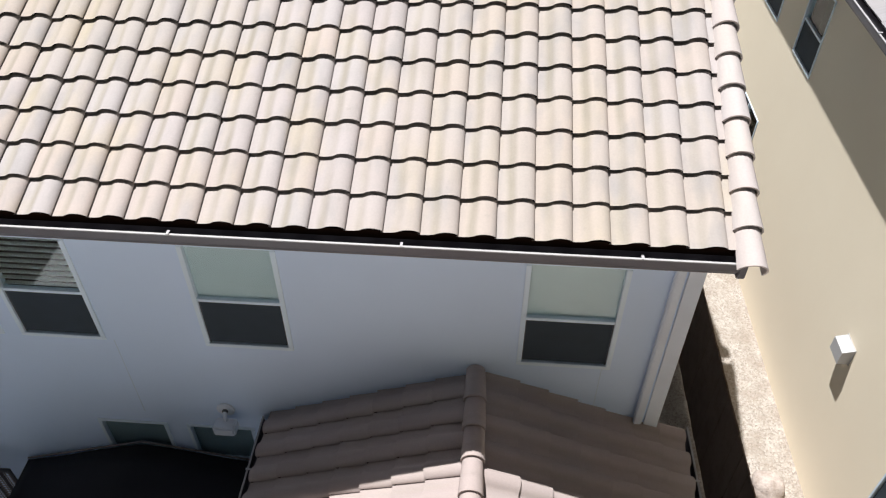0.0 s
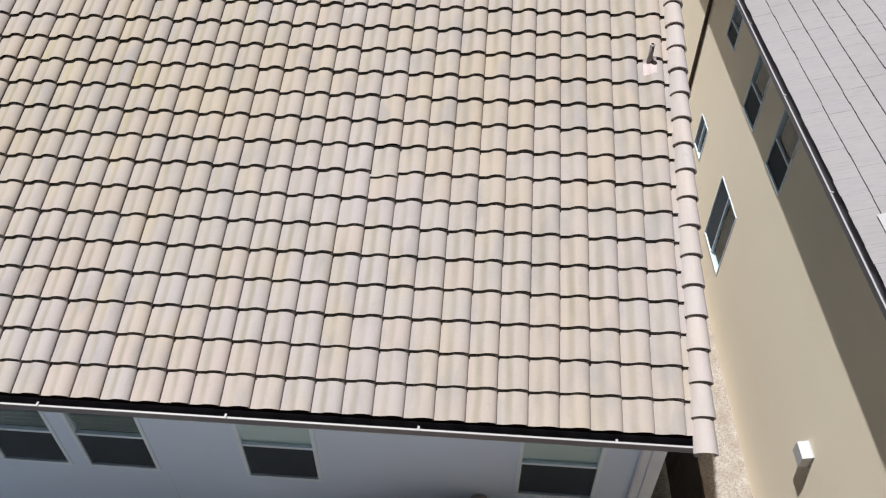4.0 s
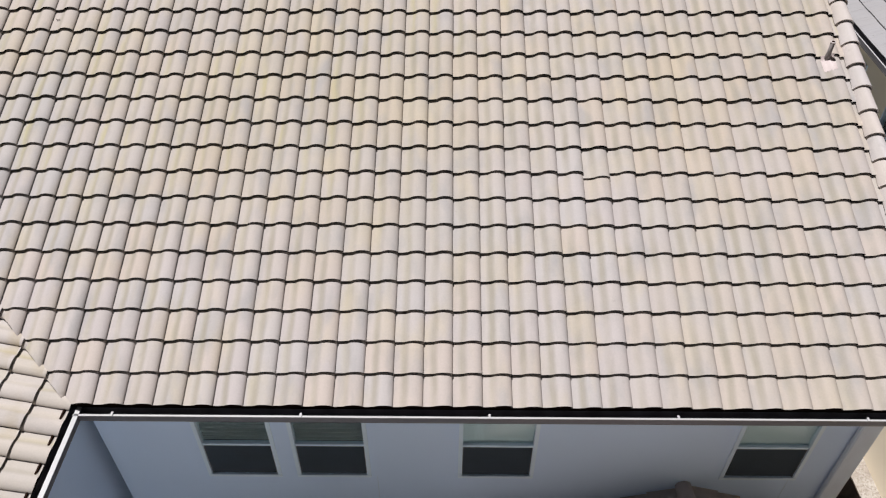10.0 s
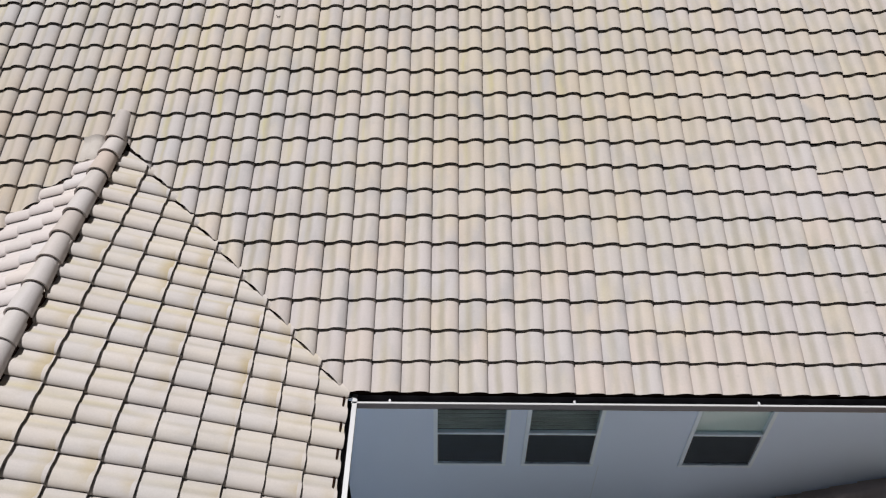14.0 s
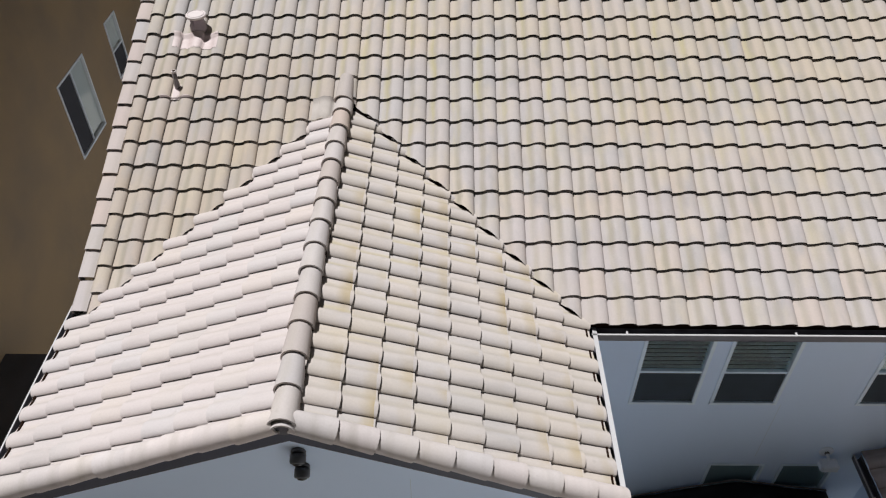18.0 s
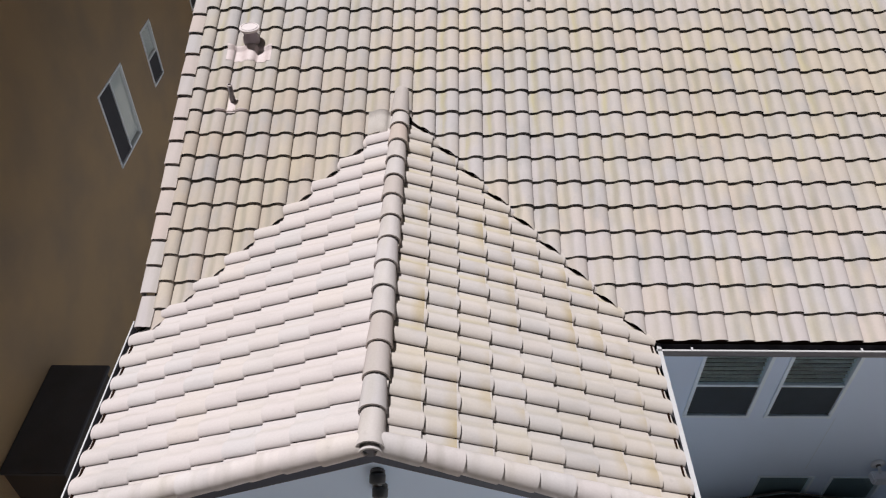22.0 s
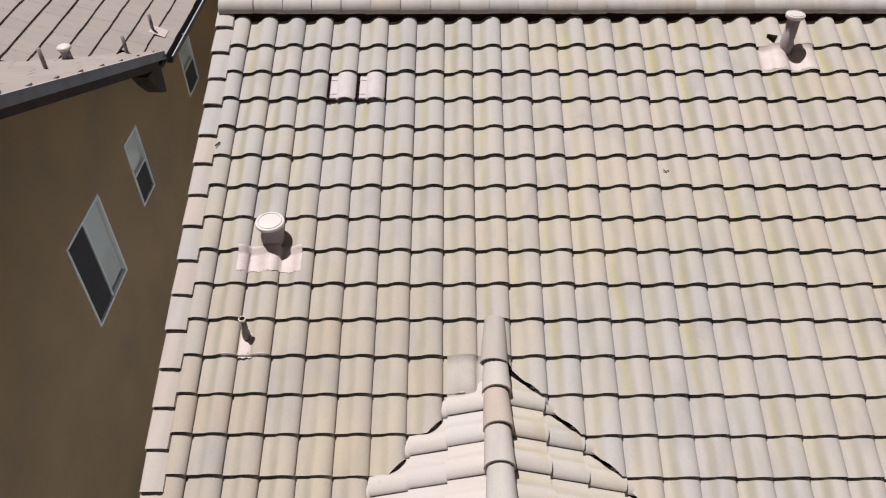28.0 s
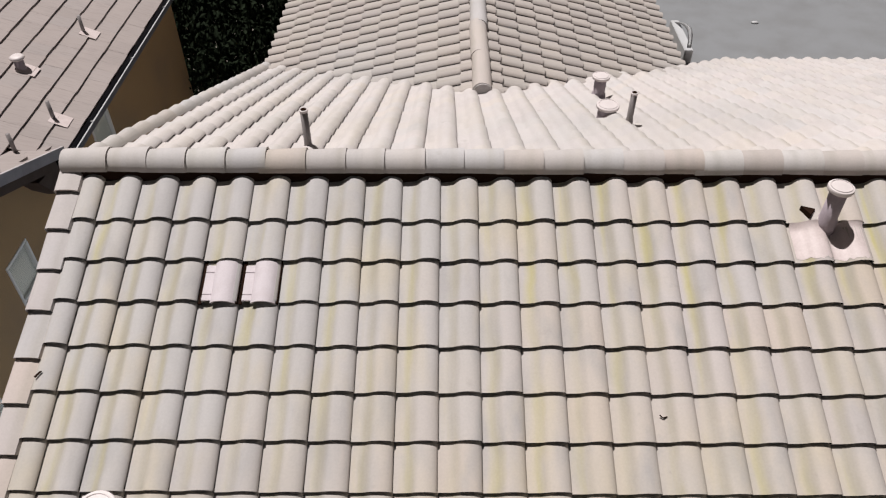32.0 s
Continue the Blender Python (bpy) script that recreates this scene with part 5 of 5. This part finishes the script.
def flat_tiles(slope, a0, a1, rows, course, width, mat, parent, single, label, keep=None):
    """Flat tiles laid in courses, each lapping the one below, in broken bond."""
    lot = bmesh.new()
    th = 0.034

    def one(bm, m, w):
        vs = [bm.verts.new(m @ Vector(p)) for p in ((0.0006, 0, th), (w - 0.0006, 0, th), (w - 0.0006, course + 0.05, -0.003), (0.0006, course + 0.05, -0.003), (0.0006, 0, 0), (w - 0.0006, 0, 0))]
        for f in ((0, 1, 2, 3), (4, 5, 1, 0), (4, 0, 3), (5, 2, 1)):
            bm.faces.new([vs[i] for i in f])
        return bm

    shared = mesh_of(one(bmesh.new(), Matrix(), width), "flat_tile", mat)
    for r in rows:
        rng = random.Random(r * 17 + int(width * 1000))
        a = a0 + (r % 2) * width * 0.5 - width * 0.5
        while a < a1:
            m = slope.seat(a, r * course + rng.uniform(-0.006, 0.006), 0.004 + rng.uniform(0, 0.004))
            if keep is None or keep(m.translation):
                if single(m.translation, r):
                    hang(new("flat_tile", shared), parent, m)
                else:
                    one(lot, m, width)
            a += width
    ob = new("flat_tiles", mesh_of(lot, "flat_tiles", mat))
    hang(ob, parent, Matrix())
    tagged(ob, label, kind="stuff")


flat_tiles(RS, 0.0, 30.0, range(0, 16), 0.339, 0.325, M_SHAKE_R, roof_rn, lambda p, r: 2.0 < p.y < 10.0 and r < 9, "grey flat concrete tiles")
gutter_run((RGX + 0.03, 20, REZ - 0.07), (RGX + 0.03, -10, REZ - 0.07), (-1, 0, 0), rn, 2.46, 1.2)
wpart("soffit", box(RGX + 0.03, RX, -10, 20, REZ - 0.16, REZ - 0.13), M_BROWN, rn, "brown soffit")
wpart("downspout", box(RX - 0.085, RX - 0.005, 13.15, 13.23, 0.1, REZ - 0.2, 0.01), M_FENCE, rn, "dark brown downspout")
RVX, RVY = 7.12, 3.22
rv = thing("roof_vent", RVX, RVY, REZ - 0.05 + (RVX - RGX) * TN, "small roof pipe with a large white flashing sheet", "vent")
hang(part("flashing", box(-0.20, 0.20, -0.26, 0.18, 0.036, 0.043), M_LIP, rv, "white flashing sheet"), rv, RS.seat(20 - RVY, (RVX - RGX) / CS))
part("pipe", lathe([(0.05, 0.0), (0.045, 0.12), (0.03, 0.14), (0.03, 0.3)], 14), M_PIPE, rv, "dark pipe", True).location = (0.05, 0.05, 0.02)
wl = thing("wall_vent_hood", RX, 2.44, EZ - 3.82, "white square vent hood on the tan stucco wall", "vent hood")
part("hood", prism([(0.0, 0.15), (-0.16, 0.10), (-0.16, -0.12), (0.0, -0.12)], "y", -0.15, 0.15), M_LIP, wl, "white sloping hood")
part("flange", box(-0.008, 0.0, -0.16, 0.16, -0.14, 0.16), M_LIP, wl, "white flange")

# ---- yard between the houses on the right ----
fn = thing("fence", 5.55, 0, 0, "dark brown board fence in the shade between the houses", "fence")
for k in range(112):
    y = -7.5 + k * 0.152
    rng = random.Random(k)
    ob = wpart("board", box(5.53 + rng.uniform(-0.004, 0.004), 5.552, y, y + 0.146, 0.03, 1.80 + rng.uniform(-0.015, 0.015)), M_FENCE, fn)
for z in (0.35, 1.5):
    wpart("rail", box(5.555, 5.60, -7.5, 9.5, z, z + 0.09), M_FENCE, fn, "fence rail")


def boulder(x, y, r, seed):
    bm = bmesh.new()
    bmesh.ops.create_icosphere(bm, subdivisions=3, radius=r)
    for v in bm.verts:
        k = 1 + 0.28 * noise.noise(v.co * (1.3 / r) + Vector((seed, 0, 0)))
        v.co *= k
        v.co.z *= 0.65
    ob = part("boulder", bm, M_ROCK, None, "", True)
    ob.location = (x, y, r * 0.45)
    tagged(ob, "pale rounded boulder on the gravel", "boulder", "boulders on the gravel")


boulder(6.45, 1.75, 0.24, 1.0)
boulder(6.05, 1.55, 0.18, 5.0)
boulder(6.2, 1.15, 0.2, 9.0)

# ---- house to the left ----
LNX, LNG = -13.5, -13.12
ln = thing("neighbour_house", -18, 6, 0, "two-storey brown stucco house with a brown flat-tile roof", "house")
lh = [(6.25, 7.53, EZ - 2.24, EZ - 0.64), (8.77, 9.41, EZ - 1.925, EZ - 0.645), (12.1, 12.85, EZ - 1.75, EZ - 0.62), (-1.55, -0.25, EZ - 5.5, EZ - 3.9)]
wpart("wall", wall_x(-4.2, 17.0, 0, EZ - 0.1, LNX, -0.2, lh), M_BROWN, ln, "shaded brown stucco wall")
YR = 3.6
wpart("gable_wall", prism([(10.4, EZ - 0.1), (-3.2, EZ - 0.1), (YR, EZ - 0.1 + (10.4 - YR) * TN)], "x", LNX - 0.2, LNX), M_BROWN, ln, "brown stucco gable wall")
wpart("wall", box(-22.5, LNX - 0.2, 16.8, 17.0, 0, EZ - 0.1), M_BROWN, ln)
wpart("wall", box(-22.5, LNX - 0.2, -4.2, -4.0, 0, EZ - 0.1), M_BROWN, ln)
for y0, y1, z0, z1 in lh:
    window(ln, y0, y1, z0, z1, LNX, "x+", "cream" if z0 > EZ - 3 else "", trim=M_VINYL_C, fw=0.045, slider="near" if y1 - y0 > 1.2 else False, proud=0.018)
LS = Slope((LNG, 10.0, EZ + 0.02), (0, 1, 0), (-CS, 0, SN))
LA = Slope((LNX - 9, 10.55, EZ + 0.08), (-1, 0, 0), (0, -CS, SN))
lrun = 4.6 / CS
roof_l = wpart("roof", deck(LS, 0.3, 7.6, 0.02, lrun), M_DECK, ln, "brown flat-tile roof slope")
flat_tiles(LS, -6.0, 7.6, range(0, 15), 0.345, 0.33, M_SHAKE_L, roof_l, lambda p, r: p.y > 9.0 and r < 12, "brown flat concrete tiles", keep=lambda p: p.z > EZ + 0.0 + (10.45 - p.y) * TN)
roof_a = wpart("cross_gable_roof", deck(LA, -9.32, 3.0, 0.0, 6.9 / CS, -0.09, 0.0), M_SHAKE_L, ln, "brown flat-tile cross gable slope")
flat_tiles(LA, -9.37, -5.5, range(0, 20), 0.345, 0.33, M_SHAKE_L, roof_a, lambda p, r: p.x > -14.6 and r < 12, "brown flat concrete tiles of the cross gable", keep=lambda p: p.x < -13.0)
wpart("cross_gable_roof", deck(Slope((LNX - 9, 2 * YR - 10.55, EZ + 0.02), (1, 0, 0), (0, CS, SN)), -3.0, 9.32, 0.0, 6.9 / CS, -0.09, 0.0), M_SHAKE_L, ln, "brown flat-tile cross gable slope")
wpart("verge_tile", prism([(10.55, EZ + 0.12), (YR, EZ + 0.12 + 6.95 * TN), (YR, EZ + 6.95 * TN - 0.04), (10.55, EZ - 0.04)], "x", LNX + 0.335, LNX + 0.375), M_VERGE, ln, "grey verge of the cross gable")
wpart("barge_board", prism([(10.50, EZ - 0.03), (YR, EZ - 0.01 + 6.95 * TN), (YR, EZ + 6.95 * TN - 0.16), (10.50, EZ - 0.18)], "x", LNX + 0.29, LNX + 0.33), M_FENCE, ln, "dark barge board")
wpart("eave_return", prism([(9.80, EZ + 0.02), (10.45, EZ - 0.05), (10.42, EZ - 0.60), (10.30, EZ - 0.56), (10.0, EZ - 0.26)], "x", LNX, LNX + 0.28), M_FENCE, ln, "dark boxed eave return")
gutter_run((LNG - 0.03, 10.6, EZ - 0.02), (LNG - 0.03, 17.5, EZ - 0.02), (1, 0, 0), ln, 2.0, 0.8)
wpart("soffit", box(LNX, LNG - 0.03, 10.4, 17.5, EZ - 0.14, EZ - 0.10), M_BROWN, ln)
for x, y, kind in ((-13.86, 13.66, 0), (-14.24, 12.11, 1), (-13.48, 11.17, 0), (-13.62, 10.2, 0), (-14.19, 9.35, 1), (-13.9, 8.17, 0)):
    zz = EZ + max(0.02 + (LNG - x) * TN, 0.10 + (10.55 - y) * TN)
    pv = thing("roof_vent" if kind else "plumbing_pipe", x, y, zz, "roof vent with pale cap on brown tiles" if kind else "thin dark plumbing pipe on brown tiles", "vent")
    if kind:
        part("pipe", lathe([(0.09, -0.05), (0.075, 0.06), (0.075, 0.2)], 16), M_METAL, pv, "", True)
        part("cap", lathe([(0.08, 0.17), (0.11, 0.19), (0.11, 0.22), (0.08, 0.24)], 18), M_CAPW, pv, "pale cap", True)
    else:
        part("pipe", tube((0, 0, -0.05), (0, 0, 0.32), 0.03), M_PIPE, pv, "", True)
    if y > 10.4:
        hang(part("flashing", box(-0.13, 0.13, -0.15, 0.13, 0.034, 0.04), M_FLASH, pv, "pale flashing sheet"), pv, LS.seat(y - 10.0, (LNG - x) / CS - 0.08))

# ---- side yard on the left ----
wpart("fireplace_bay", box(LNX + 0.001, -12.62, 0.12, 1.95, 0, EZ - 3.06), M_BAY, ln, "brown stucco fireplace bay, coloured dark for its shade")
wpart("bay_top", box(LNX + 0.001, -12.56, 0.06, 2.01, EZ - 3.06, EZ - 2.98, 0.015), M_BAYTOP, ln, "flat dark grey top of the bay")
bar = thing("plastic_barrel", -12.95, 0.0, 0, "dark blue plastic barrel standing on the ground", "barrel")
part("barrel_body", lathe([(0.24, 0.0), (0.28, 0.05), (0.30, 0.3), (0.295, 0.34), (0.30, 0.38), (0.30, 0.6), (0.28, 0.85), (0.24, 0.9)], 24), M_BLUE, bar, "", True)
part("barrel_lid", lathe([(0.25, 0.895), (0.25, 0.915), (0.2, 0.92)], 24), M_BLUE, bar)
bw = thing("block_wall", -11.82, -3.7, 0, "grey concrete block garden wall between the two houses", "wall")
wpart("body", box(-11.87, -11.77, -8.0, 0.6, 0.0, 1.70), M_GRAYW, bw, "grey block wall body")
for k in range(21):
    y = -7.99 + k * 0.409
    wpart("cap_block", box(-11.89, -11.75, y, y + 0.40, 1.704, 1.78, 0.006), M_GRAYW, bw, "grey cap block")
tb = thing("timber_stack", -11.4, -0.6, 0, "weathered golden boards stacked on edge against the block wall", "timber")
rng = random.Random(50)
for k, top in enumerate((1.42, 1.28, 1.20, 0.94, 0.72, 0.66, 0.40)):
    x = -11.735 + k * 0.115
    wpart("board", box(x, x + 0.05 + rng.uniform(0.0, 0.04), -2.6 + rng.uniform(-0.3, 0.3), 0.5 - rng.uniform(0.0, 0.5), 0.017, top, 0.008), M_WOOD, tb)

# ---- far trees ----
def tree(x, y, h, spread, seed):
    rng = random.Random(seed)
    t = thing("tree", x, y, 0, "dark green leafy tree beyond the roofs", "tree")
    part("trunk", tube((0, 0, -0.1), (rng.uniform(-0.2, 0.2), 0, h * 0.5), 0.22, 0.12, 10), M_BARK, t, "brown trunk", True)
    limbs = [Vector((rng.uniform(-1, 1), rng.uniform(-1, 1), rng.uniform(0.3, 1.0))).normalized() for _ in range(7)]
    for d in limbs:
        part("limb", tube((0, 0, h * 0.4), Vector((0, 0, h * 0.45)) + d * spread * 0.8, 0.08, 0.025, 7), M_BARK, t, "", True)
    bm = bmesh.new()
    for _ in range(9000):
        d = limbs[rng.randrange(7)]
        c = Vector((0, 0, h * 0.5)) + d * spread * rng.uniform(0.3, 0.95) + Vector((rng.gauss(0, 1), rng.gauss(0, 1), rng.gauss(0, 0.8))) * spread * 0.24
        q = Euler((rng.uniform(0, 6), rng.uniform(0, 6), rng.uniform(0, 6))).to_matrix()
        s = rng.uniform(0.05, 0.11)
        vs = [bm.verts.new(c + q @ Vector(p) * s) for p in ((-1, 0, 0), (0, -0.5, 0.15), (1, 0, 0), (0, 0.5, 0.15))]
        bm.faces.new(vs)
    tagged(part("crown", bm, M_LEAF, t, "dense dark leaves"), kind="stuff")


for k, (x, y, h, sp) in enumerate(((-15.6, 19.5, 5.6, 2.2), (-13.4, 19.0, 5.4, 2.2), (-11.3, 19.6, 5.2, 2.1), (-12.4, 21.8, 6.0, 2.6), (-15.2, 22.6, 6.4, 2.8), (-10.0, 22.4, 5.6, 2.3))):
    tree(x, y, h, sp, k + 1)
